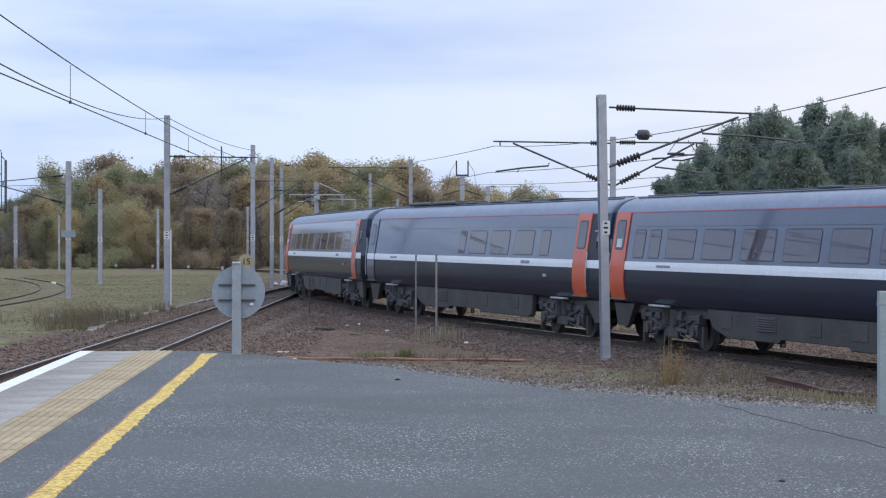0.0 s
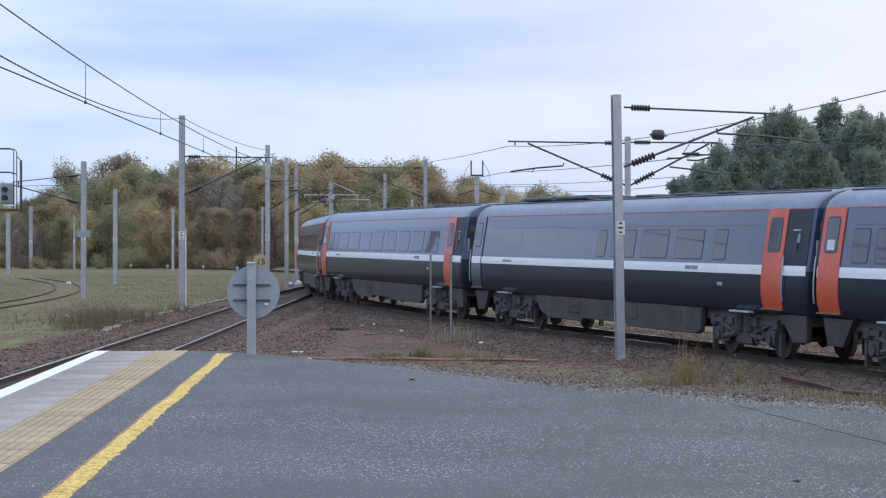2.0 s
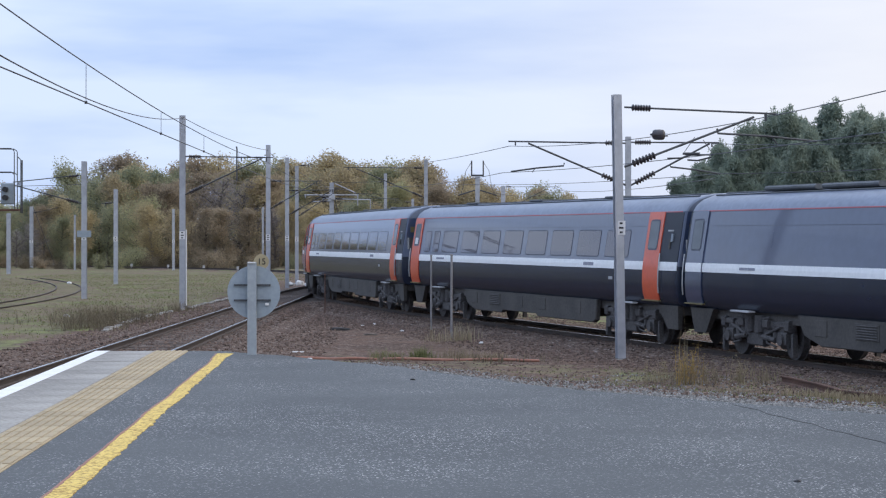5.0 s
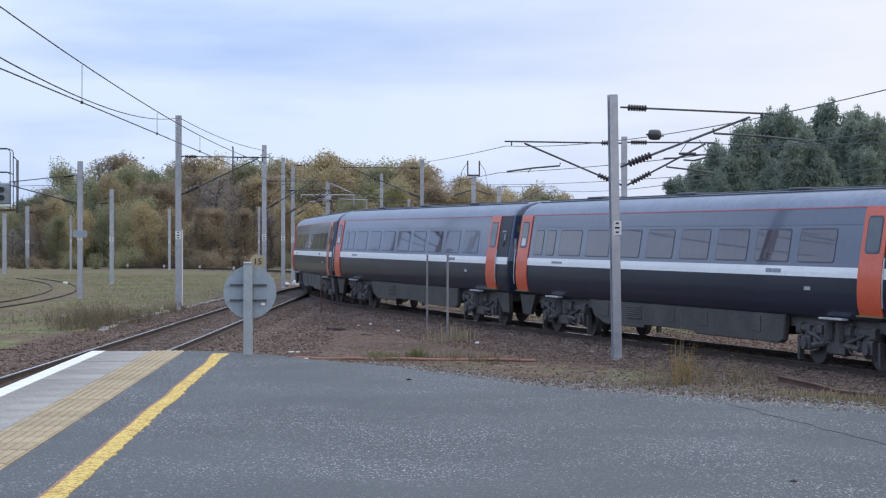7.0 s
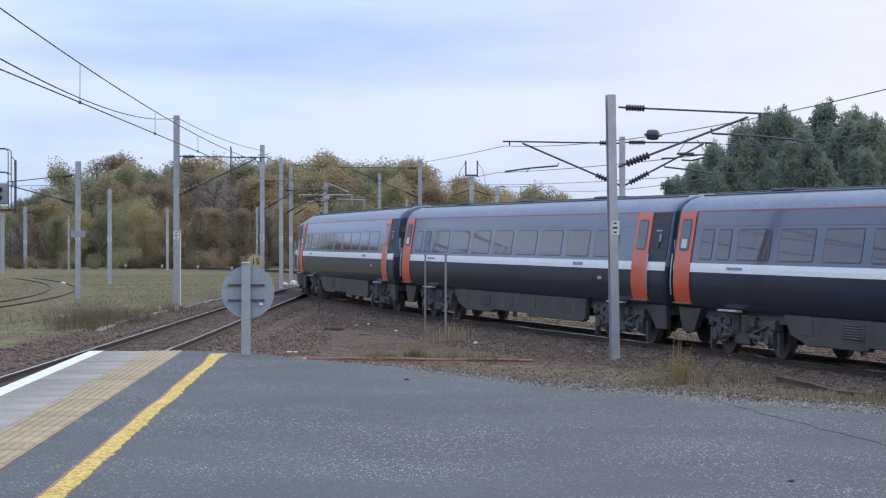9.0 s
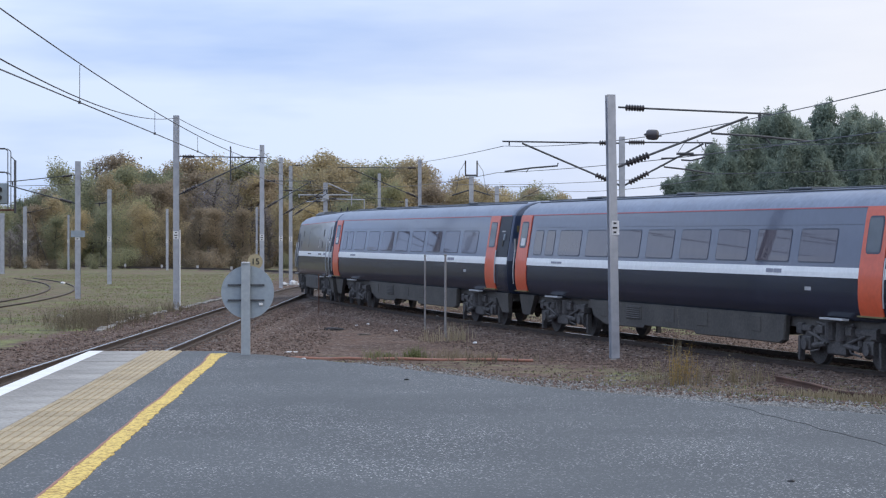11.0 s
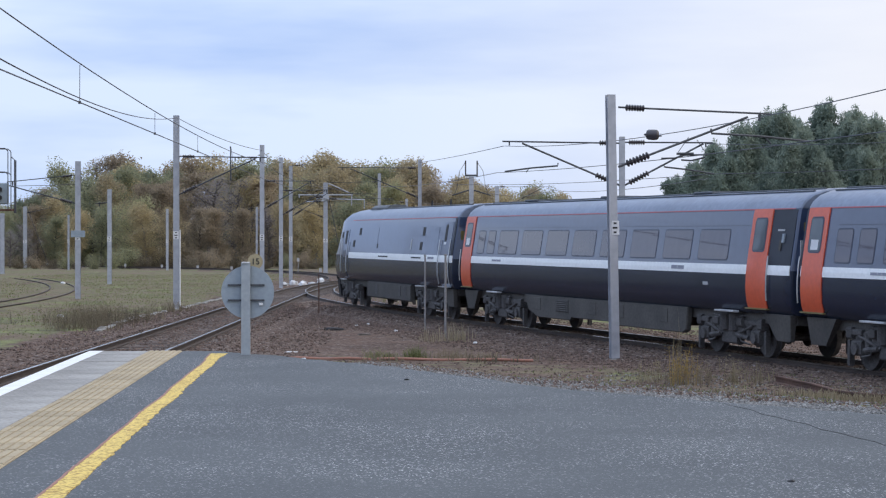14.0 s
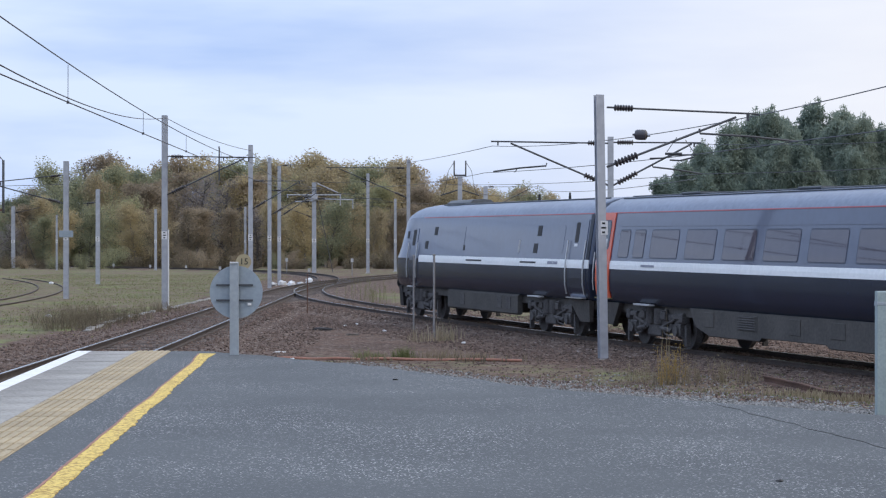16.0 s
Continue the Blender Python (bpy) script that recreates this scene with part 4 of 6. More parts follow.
        part("buffer", Geo().tube([(-8.88, sd * 0.87, 1.06), (-9.38, sd * 0.87, 1.06), (-9.41, sd * 0.87, 1.06), (-9.48, sd * 0.87, 1.06)], [0.10, 0.10, 0.23, 0.21], 14), M_BLACK, c, "black round buffer", True)
        part("headlight", Geo().box((-9.05, sd * 0.75, 1.75), (0.06, 0.34, 0.16), bevel=0.03), M_PANE, c)
        part("end_sign", Geo().box((9.31, sd * 0.98, 2.75), (0.02, 0.2, 0.3)), M_LAMP, c, "small yellow sign on the van end")
    part("snow_plough", Geo().add([(-8.98, -1.15, 0.95), (-8.98, 1.15, 0.95), (-9.13, 1.05, 0.25), (-9.23, 0, 0.22), (-9.13, -1.05, 0.25), (-8.63, -1.15, 0.95), (-8.63, 1.15, 0.95), (-8.73, 1.05, 0.25), (-8.73, -1.05, 0.25)], [(0, 1, 2, 3, 4), (5, 8, 7, 6), (0, 5, 6, 1), (1, 6, 7, 2), (2, 7, 8, 4, 3), (0, 4, 8, 5)]), M_BLACK, c, "black plough below the cab")
    part("floor_pan", Geo().box((0, 0, 0.85), (18.2, 2.2, 0.22)), M_UNDER, c)
    part("underfloor_tank", Geo().box((0, 0, 0.6), (5.0, 1.9, 0.4), bevel=0.1), M_BOGIE, c)
    g = Geo()
    for k in range(4):
        g.box((9.32 + 0.05 * k, 0, 2.2), (0.03, 1.25, 2.2))
    part("gangway", g, M_RUBBER, c, "black ribbed gangway bellows")
    part("coupler", Geo().box((9.35, 0, 0.95), (0.5, 0.4, 0.35), bevel=0.05), M_BOGIE, c)
    build_bogie(c, -6.4)
    build_bogie(c, 5.9)
    return c


LIFT = 0.075     # the bodies ride this much higher on their springs
START, SPEED, GAIN, SWELL, PITCH = 15.9091, 5.2423, 0.08224, -0.00261, 23.364


def gone(t):
    """Metres that the train has run at t seconds."""
    return SPEED * t + GAIN * t * t / 2 + SWELL * t ** 3 / 6


def car_pose(mid, ahead, behind):
    """The pose of a car whose bogies stand on the track, ahead and behind its middle."""
    a, b = Vector(line_at(mid - ahead)[:3]), Vector(line_at(mid + behind)[:3])
    d = a - b
    m = b + d * (behind / (ahead + behind))
    return pose(m.x, m.y, m.z + LIFT, 0, -math.degrees(math.atan2(d.z, d.xy.length)), math.degrees(math.atan2(d.y, d.x)))


coach = build_coach("passenger_coach", "slate-blue and navy passenger coach with orange doors")
kitchen = build_coach("buffet_coach", "slate-blue and navy buffet coach with few windows", True)
van = build_driving_van()
TRAIN = [(coach, 0), (kitchen, 1)] + [(copy_thing(coach, Matrix()), k) for k in (2, 3, 4)] + [(van, 5)]


def motions():
    """The train runs round the curve and past the platform, its wheels turning."""
    for car, k in TRAIN:
        mid0 = START + PITCH * k - PITCH / 2 if k < 5 else START + PITCH * 4 + 9.5
        ahead, behind = (8.0, 8.0) if k < 5 else (5.9, 6.4)
        times = [0.5 * i for i in range(33)]
        walk(car, [(t, car_pose(mid0 - gone(t), ahead, behind)) for t in times])
        for bogie in [o for o in car.children if o.name.startswith("bogie_frame")]:
            x = ahead if bogie.location.x > 0 else -behind
            rows = []
            for t in times:
                mid = mid0 - gone(t)
                yaw = math.degrees(car_pose(mid, ahead, behind).to_euler().z)
                head = 270 - math.degrees(line_at(mid - x)[3])
                turn = (head - yaw + 180) % 360 - 180
                rows.append((t, pose(x, 0, -LIFT, 0, 0, turn)))
            walk(bogie, rows)
            for wheels in bogie.children:
                base = 1 if wheels.location.x > 0 else -1
                walk(wheels, [(0.1 * i, pose(base * BOGIE_BASE / 2, 0, WHEEL_R, 0, math.degrees(gone(0.1 * i) / WHEEL_R), 0)) for i in range(161)])


# ---- electrification masts
def insulator(a, b, r):
    """A ribbed insulator from a to b."""
    a, b = Vector(a), Vector(b)
    n = 7
    pts, rs = [], []
    for k in range(n):
        for u, q in ((0.1, 0.45), (0.45, 1.0), (0.6, 1.0), (0.95, 0.45)):
            pts.append(a + (b - a) * ((k + u) / n))
            rs.append(r * q)
    return Geo().tube(pts, rs, 10)


def h_section(height, w=0.24, lean=0.0):
    """An H-shaped steel column, flanges to the track."""
    t, k = 0.018, 0.012
    a, b = w / 2, w / 2
    prof = [(-a, -b), (a, -b), (a, -b + t), (k, -b + t), (k, b - t), (a, b - t), (a, b), (-a, b), (-a, b - t), (-k, b - t), (-k, -b + t), (-a, -b + t)]
    return Geo().sweep([[(x + lean * z / height, y, z) for x, y in prof] for z in (0.0, height)])


def mast(x, y, base, top, arms=(), lean=0.0, w=0.24, turn=0.0, plate=True, panel_z=0.0, cable=False, label="grey galvanised steel electrification mast"):
    """A mast; each arm: heading in plan, top tube (z at the mast, z at its tip, reach), brace (z, reach, z), steady arm (reach, z, reach, z)."""
    m = thing("electrification_mast", pose(x, y, base), label + (" with cantilever arms" if arms else ""), "mast", "masts along the lines")
    part("column", h_section(top - base, w, lean), M_GALV, m, at=pose(0, 0, 0, 0, 0, turn))
    part("foundation", Geo().box((0, 0, -0.17), (w + 0.16, w + 0.16, 0.3), bevel=0.04), M_CONCRETE, m)
    if plate:
        p = part("number_plate", Geo().box((0, -w / 2 - 0.012, 2.86 - base), (w, 0.012, 0.34)), M_PLATE, m, "small white plate")
        for k in range(3):
            part("plate_mark", Geo().box((0.0, -w / 2 - 0.02, 2.75 - base + 0.11 * k), (w * (0.35 + 0.2 * (k % 2)), 0.006, 0.045)), M_BLACK, p)
    if cable:
        part("cable_cover", Geo().tube([(w / 2 + 0.05, -0.1, 0.1), (w / 2 + 0.05, -0.1, 3.4)], 0.03, 8), M_PLATE, m, "white cable cover on the mast")
    if panel_z:
        part("notice_board", Geo().box((0.02, -w / 2 - 0.03, panel_z - base), (0.72, 0.03, 0.34), bevel=0.01), M_SIGN, m, "blue-grey board")
    for head, tube, brace, steady, size in arms:
        hx, hy = math.cos(head), math.sin(head)
        at = lambda d, z: (hx * d, hy * d, z - base)
        if tube:
            z1, z2, reach = tube
            zz = lambda d: z1 + (z2 - z1) * d / reach
            part("top_tube", Geo().tube([at(0.1, z1), at(reach, z2)], 0.024 * size, 8), M_TUBE, m, "dull steel cantilever tube")
            part("insulator", insulator(at(0.28, zz(0.28)), at(0.28 + 0.5 * size, zz(0.28 + 0.5 * size)), 0.085 * size), M_INSUL, m, "brown ribbed insulator")
            part("clamp", Geo().box(at(reach - 0.3, z2 - 0.08), (0.06, 0.06, 0.2)), M_TUBE, m)
        if brace:
            z1, reach, z2 = brace
            zz = lambda d: z1 + (z2 - z1) * d / reach
            part("brace", Geo().tube([at(0.1, zz(0.1)), at(reach, z2)], 0.029 * size, 8), M_TUBE, m, "slanting steel brace tube")
            part("insulator", insulator(at(0.3, zz(0.3)), at(0.3 + 0.6 * size, zz(0.3 + 0.6 * size)), 0.095 * size), M_INSUL, m, "brown ribbed insulator")
        if steady:
            r1, z1, r2, z2 = steady
            part("registration_arm", Geo().tube([at(r1, z1 + 0.12), at(r1 + 0.02, z1), at((r1 + r2) / 2, (z1 + z2) / 2 + 0.03), at(r2, z2)], 0.026 * size, 8), M_TUBE, m, "steel registration arm")
            part("dropper_clip", Geo().tube([at(r1 + (r2 - r1) * 0.55, z1 + (z2 - z1) * 0.5), at(r1 + (r2 - r1) * 0.6, z1 + (z2 - z1) * 0.5 - 0.16)], 0.02, 6), M_TUBE, m)
    return m


ACROSS = math.atan2(0.287, 0.958)
WEST, EAST = math.pi, 0.0
mast(4.18, 49.84, -0.32, 6.1, [(ACROSS, (5.80, 5.71, 4.16), (4.31, 3.54, 5.62), (2.55, 5.2, 5.25, 5.04), 1.0)], lean=-0.11, turn=12, w=0.205, label="tall grey galvanised mast at the verge")
mast(7.7, 88, -0.3, 7.1, [(EAST, (6.86, 6.84, 3.9), (4.95, 3.5, 6.8), (1.8, 5.8, 3.95, 5.5), 1.4), (WEST, (6.82, 6.9, 5.15), (4.97, 4.3, 6.82), (2.75, 5.85, 5.05, 5.6), 1.4)])
mast(-11.45, 87.8, -0.3, 8.0, [(EAST, (6.24, 6.20, 3.9), (4.55, 3.4, 6.15), None, 1.0), (EAST, None, None, (2.32, 6.55, 2.34, 5.2), 1.2)], cable=True)
mast(-10.06, 113.7, -0.3, 8.0, [(EAST, (6.0, 6.0, 3.0), (4.39, 2.6, 5.9), None, 0.9), (WEST, (7.3, 7.3, 1.8), None, None, 0.8)])
mast(-10.3, 130, -0.3, 8.0, [(EAST, (5.9, 5.95, 3.2), (4.3, 2.8, 5.9), None, 0.9)])
mast(-10.7, 143.7, -0.3, 8.0, [(EAST, (8.0, 8.1, 1.1), None, None, 0.8), (EAST, None, (4.4, 2.6, 6.1), None, 0.9)])
mast(-22.4, 246, -0.2, 7.0, [(WEST, (6.8, 6.8, 1.2), None, None, 0.8)])
mast(-11.2, 195, -0.2, 8.4, [(EAST, (6.9, 6.85, 6.4), None, None, 0.8), (WEST, (7.2, 7.1, 4.7), (5.0, 3.4, 6.3), None, 0.8), (EAST, (7.4, 7.3, 5.0), (8.0, 2.6, 7.3), None, 0.7)], w=0.4)


def pale_headgear():
    """Bright new cantilevers on a mast far down the line."""
    h = thing("cantilever_frame", pose(-11.2, 194.7, 0), "pale new cantilever frames on a far mast", "cantilever")
    for x1, x2, z, dz in ((-2.6, 2.6, 7.2, 0.0), (-0.8, 3.7, 6.85, -0.1), (-1.9, 0.0, 6.55, 0.1), (0.3, 2.3, 8.3, -0.9)):
        part("top_tube", Geo().tube([(x1, 0, z), (x2, 0, z + dz)], 0.055, 8), M_GALV, h)
    for x, z1, z2 in ((2.5, 7.25, 6.2), (3.7, 6.8, 5.9), (-2.5, 7.3, 6.9), (-0.8, 6.9, 6.5)):
        part("drop_bracket", Geo().tube([(x, 0, z1), (x, 0, z2)], 0.05, 8), M_GALV, h)
    for x, z in ((-0.6, 7.0), (0.7, 6.85), (-0.8, 6.6)):
        part("insulator", insulator((x - 0.35, 0, z), (x + 0.35, 0, z), 0.12), M_INSUL, h)
    part("collar", Geo().box((0, 0.2, 6.95), (0.62, 0.5, 0.5), bevel=0.05), M_GALV, h)


pale_headgear()
mast(-6.2, 199, -0.2, 9.4, [(WEST, (8.6, 8.5, 5.5), None, None, 0.8)], w=0.3)
mast(-3.7, 208, -0.2, 7.15, [(WEST, (6.8, 6.8, 4.4), None, None, 0.8)], w=0.26)
mast(-1.65, 145, -0.2, 8.5, [(WEST, (7.9, 7.95, 5.8), (5.75, 4.9, 7.85), None, 1.1)], w=0.26)
mast(5.1, 193.5, -0.2, 8.0, [(EAST, (7.95, 7.95, 5.2), (5.6, 4.2, 7.8), None, 1.0)], w=0.4)
mast(-18.44, 103.3, -0.3, 6.67, [(WEST, (5.98, 5.62, 3.6), (4.5, 3.5, 5.45), None, 1.0)], w=0.25, panel_z=3.0)
mast(-23.43, 143.7, -0.3, 6.35, [(WEST, (5.42, 5.35, 1.0), None, None, 1.0)], w=0.28)
mast(-49.4, 241.8, -0.3, 7.0, [(EAST, (6.2, 6.9, 3.2), None, None, 0.9)], w=0.4)
mast(-41.2, 225, -0.3, 5.75, w=0.2)
mast(-30.0, 222.5, -0.3, 6.35, w=0.26)
mast(-41.8, 194, -0.3, 5.45, w=0.36, plate=False)


# a post with a forked head that carries a switch
def switch_post():
    m = thing("switch_post", pose(2.2, 159, -0.2), "grey post with a forked switch head and cables", "mast")
    part("column", h_section(8.0, 0.34), M_GALV, m)
    part("crossbar", Geo().box((0, 0, 8.05), (1.0, 0.14, 0.14)), M_TUBE, m)
    for e in (-1, 1):
        part("horn", Geo().tube([(e * 0.45, 0, 8.05), (e * 0.45, 0, 9.2)], 0.055, 8), M_INSUL, m)
        part("stay", Geo().tube([(e * 0.2, 0, 6.9), (e * 1.5, 0, 6.5)], 0.05, 8), M_TUBE, m)
        part("cable", Geo().tube([(e * 0.45, 0, 9.1), (e * 0.9, 0, 8.4), (e * 1.1, 0, 7.2), (e * 1.3, 0, 6.55)], 0.02, 6), M_WIRE, m)
    part("bracket", Geo().box((0.9, 0, 3.4), (1.4, 0.2, 0.16)), M_TUBE, m)


switch_post()


def t_post():
    m = thing("anchor_post", pose(17.3, 126, -0.3), "short grey post with a tee head", "mast")
    part("column", h_section(7.2, 0.26), M_GALV, m)
    part("cap", Geo().box((-0.05, 0, 7.25), (0.62, 0.3, 0.12), bevel=0.02), M_GALV, m)
    part("bracket", Geo().tube([(-0.1, 0, 5.7), (-0.7, 0, 5.4)], 0.05, 8), M_TUBE, m)


t_post()


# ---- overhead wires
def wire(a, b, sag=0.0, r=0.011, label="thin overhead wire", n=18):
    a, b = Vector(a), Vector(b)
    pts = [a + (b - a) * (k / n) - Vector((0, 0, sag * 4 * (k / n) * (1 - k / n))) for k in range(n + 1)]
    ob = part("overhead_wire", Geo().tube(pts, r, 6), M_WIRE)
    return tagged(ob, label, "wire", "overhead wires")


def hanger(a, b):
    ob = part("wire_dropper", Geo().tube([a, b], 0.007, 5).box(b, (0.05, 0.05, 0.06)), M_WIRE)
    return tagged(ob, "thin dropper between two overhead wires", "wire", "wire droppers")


def platform_wire_x(y):
    return platform_line_at(y)[0]


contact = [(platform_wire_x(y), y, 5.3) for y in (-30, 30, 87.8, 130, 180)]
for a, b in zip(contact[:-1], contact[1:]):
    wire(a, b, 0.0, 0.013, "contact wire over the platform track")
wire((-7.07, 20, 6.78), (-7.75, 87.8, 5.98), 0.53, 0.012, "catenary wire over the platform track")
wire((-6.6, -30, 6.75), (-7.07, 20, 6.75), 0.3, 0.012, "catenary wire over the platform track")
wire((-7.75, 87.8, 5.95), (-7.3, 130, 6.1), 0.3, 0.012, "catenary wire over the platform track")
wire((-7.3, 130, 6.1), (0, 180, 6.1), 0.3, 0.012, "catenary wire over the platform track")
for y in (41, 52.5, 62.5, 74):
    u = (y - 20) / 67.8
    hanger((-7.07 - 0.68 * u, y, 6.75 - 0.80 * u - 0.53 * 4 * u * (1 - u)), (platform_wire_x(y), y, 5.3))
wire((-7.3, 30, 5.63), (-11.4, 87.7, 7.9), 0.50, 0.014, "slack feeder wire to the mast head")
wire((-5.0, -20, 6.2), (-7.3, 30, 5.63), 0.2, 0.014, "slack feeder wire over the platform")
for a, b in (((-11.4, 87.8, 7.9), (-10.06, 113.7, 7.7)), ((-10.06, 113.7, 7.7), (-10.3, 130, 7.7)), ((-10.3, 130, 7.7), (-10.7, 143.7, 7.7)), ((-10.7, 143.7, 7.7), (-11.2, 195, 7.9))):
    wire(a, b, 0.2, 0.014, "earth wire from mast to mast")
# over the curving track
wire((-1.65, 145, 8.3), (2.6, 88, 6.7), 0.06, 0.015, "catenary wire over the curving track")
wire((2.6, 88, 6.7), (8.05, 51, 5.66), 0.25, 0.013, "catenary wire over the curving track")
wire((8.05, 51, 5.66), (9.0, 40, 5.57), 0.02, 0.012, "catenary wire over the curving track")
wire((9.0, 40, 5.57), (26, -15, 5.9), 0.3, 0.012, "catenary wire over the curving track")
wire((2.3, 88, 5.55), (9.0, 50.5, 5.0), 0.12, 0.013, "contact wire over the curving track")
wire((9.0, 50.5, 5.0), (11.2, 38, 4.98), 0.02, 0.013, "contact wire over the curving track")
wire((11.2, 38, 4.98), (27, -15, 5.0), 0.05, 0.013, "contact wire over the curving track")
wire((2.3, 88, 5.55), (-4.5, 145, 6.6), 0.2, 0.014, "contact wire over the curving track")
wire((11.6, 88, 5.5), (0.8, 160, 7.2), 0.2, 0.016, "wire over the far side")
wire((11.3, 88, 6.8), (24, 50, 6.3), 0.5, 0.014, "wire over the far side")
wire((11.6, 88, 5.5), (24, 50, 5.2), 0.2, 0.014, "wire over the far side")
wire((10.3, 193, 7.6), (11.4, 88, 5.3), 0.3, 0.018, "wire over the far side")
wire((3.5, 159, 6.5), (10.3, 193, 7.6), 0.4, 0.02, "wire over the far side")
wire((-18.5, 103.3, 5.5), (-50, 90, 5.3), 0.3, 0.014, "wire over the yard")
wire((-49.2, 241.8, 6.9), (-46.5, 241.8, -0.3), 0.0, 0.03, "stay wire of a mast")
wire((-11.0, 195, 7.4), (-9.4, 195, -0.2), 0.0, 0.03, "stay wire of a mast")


def line_break():
    """The dark bulb insulator and the section insulator in the wires."""
    b = thing("bulb_insulator", pose(6.05, 59, 5.62), "dark brown bulb insulator in the catenary wire", "insulator")
    d = Vector((0.13, -0.985, -0.03))
    pts = [d * k for k in (-0.26, -0.20, -0.18, -0.12, 0, 0.12, 0.16, 0.19, 0.24)]
    part("bulb", Geo().tube(pts, [0.02, 0.04, 0.12, 0.15, 0.155, 0.15, 0.11, 0.04, 0.02], 14), M_INSUL, b, smooth=True)
    part("end_cap", Geo().tube([d * 0.16, d * 0.26], [0.06, 0.05], 10), M_STEEL, b)
    b.rotation_euler = (0, 0, radians(72))
    s = thing("section_insulator", pose(7.1, 60, 5.02), "grey section insulator frame in the contact wire", "insulator")
    part("runner", Geo().tube([(-0.7, 0, -0.04), (-0.3, 0, -0.03), (0.0, 0, 0.06), (0.65, 0, 0.07)], 0.025, 8), M_TUBE, s)
    part("core", Geo().box((0, 0, 0.10), (0.5, 0.07, 0.07), bevel=0.02), M_TUBE, s)
    part("lower_runner", Geo().tube([(-0.1, 0.1, -0.08), (0.2, 0.1, -0.1), (0.6, 0.1, 0.0)], 0.025, 8), M_TUBE, s)
    part("hanger", Geo().tube([(-0.2, 0, 0.15), (0.1, 0, 0.58)], 0.012, 6), M_WIRE, s)
    part("hanger", Geo().tube([(0.62, 0, 0.1), (0.35, 0, 0.5)], 0.012, 6), M_WIRE, s)


line_break()


# ---- signal on its gantry at the yard
def signal_gantry():
    g = thing("signal_gantry", pose(-21.2, 100, 0), "dark steel signal gantry with caged platform and signal head", "signal gantry")
    part("leg", Geo().box((-5.5, 0, 2.0), (0.3, 0.3, 4.6), bevel=0.03), M_TUBE, g)
    part("walkway", Geo().box((-2.3, 0, 4.15), (5.0, 0.7, 0.1), bevel=0.02), M_RUST, g, "rusty walkway")
    rails = Geo()
    for y in (-0.35, 0.35):
        for z in (7.15, 6.0):
            rails.tube([(-4.6, y, z), (-0.15, y, z), (0.0, y, z - 0.12)], 0.024, 8)
        rails.tube([(0, y, 7.0), (0, y, 4.2)], 0.024, 8)
        rails.tube([(-4.5, y, 7.1), (-4.5, y, 4.2)], 0.035, 8)
    part("cage_rail", rails, M_TUBE, g, "dark tubular safety rails")
    part("ladder", Geo().tube([(0.25, 0, 4.0), (0.25, 0, 6.6), (0.1, 0, 6.75)], 0.03, 8).tube([(0.25, 0.3, 4.0), (0.25, 0.3, 6.6)], 0.03, 8), M_TUBE, g)
    head = part("signal_head", Geo().box((-0.36, -0.1, 4.95), (0.62, 0.4, 1.05), bevel=0.05), M_SIGN, g, "blue-grey signal head")
    part("hood", Geo().tube([(-0.42, -0.3, 5.15), (-0.42, -0.6, 5.15)], 0.13, 12), M_BLACK, head)
    part("hood", Geo().tube([(-0.42, -0.3, 4.75), (-0.42, -0.6, 4.75)], 0.13, 12), M_BLACK, head)


signal_gantry()


# ---- the round sign at the platform end
def round_sign():
    s = thing("round_sign", pose(-2.79, 29.0, PLATFORM_TOP - 0.02), "grey round sign seen from behind on a grey post", "sign")
    part("post", Geo().box((0, -0.07, 0.66), (0.125, 0.06, 1.34), bevel=0.008), M_POST, s)
    part("disc", Geo().tube([(0.02, -0.012, 0.905), (0.02, 0.004, 0.905)], 0.375, 48), M_SIGN, s, "grey back of the round sign", True)
    for z in (1.005, 0.79):
        part("back_rail", Geo().box((0, -0.028, z), (0.52, 0.03, 0.024)), M_TUBE, s)
    part("fixing_tab", Geo().box((0.21, -0.034, 0.735), (0.05, 0.02, 0.035)), M_PLATE, s)
    small = part("number_disc", Geo().tube([(0.125, 0.0, 1.335), (0.125, 0.02, 1.335)], 0.108, 36), M_BUFF, s, "small faded yellow disc", True)
    part("clip", Geo().box((0.0, -0.105, 1.325), (0.11, 0.03, 0.02)), M_PLATE, s)
    cu = bpy.data.curves.new("numeral", "FONT")
    cu.body, cu.size, cu.align_x, cu.align_y, cu.extrude = "15", 0.125, "CENTER", "CENTER", 0.002
    tx = bpy.data.objects.new("numeral", cu)
    scene.collection.objects.link(tx)
    me = bpy.data.meshes.new_from_object(tx.evaluated_get(bpy.context.evaluated_depsgraph_get()))
    bpy.data.objects.remove(tx)
    me.materials.clear()
    me.materials.append(M_BLACK)
    part("numeral", me, None, small, at=pose(0.13, -0.004, 1.335, 90, 0, 0))


round_sign()


def simple_post(x, y, base, top, w, material, label, name="marker_post", lean=0.0):
    p = thing(name, pose(x, y, base), label, "post")
    part("rod", Geo().tube([(0, 0, 0), (lean * 0.5, 0, (top - base) / 2), (lean, 0, top - base)], [w / 2, w / 2 * 0.95, w / 2 * 0.9], 8), material, p)
    part("cap", Geo().box((lean, 0, top - base), (w * 1.2, w * 1.2, 0.05), bevel=0.008), material, p)
    return p


simple_post(-0.58, 66.0, -0.35, 2.1, 0.065, M_ROD, "thin weathered rod standing in the ballast")
simple_post(0.07, 60.0, -0.35, 2.15, 0.07, M_ROD, "thin weathered rod standing in the ballast")
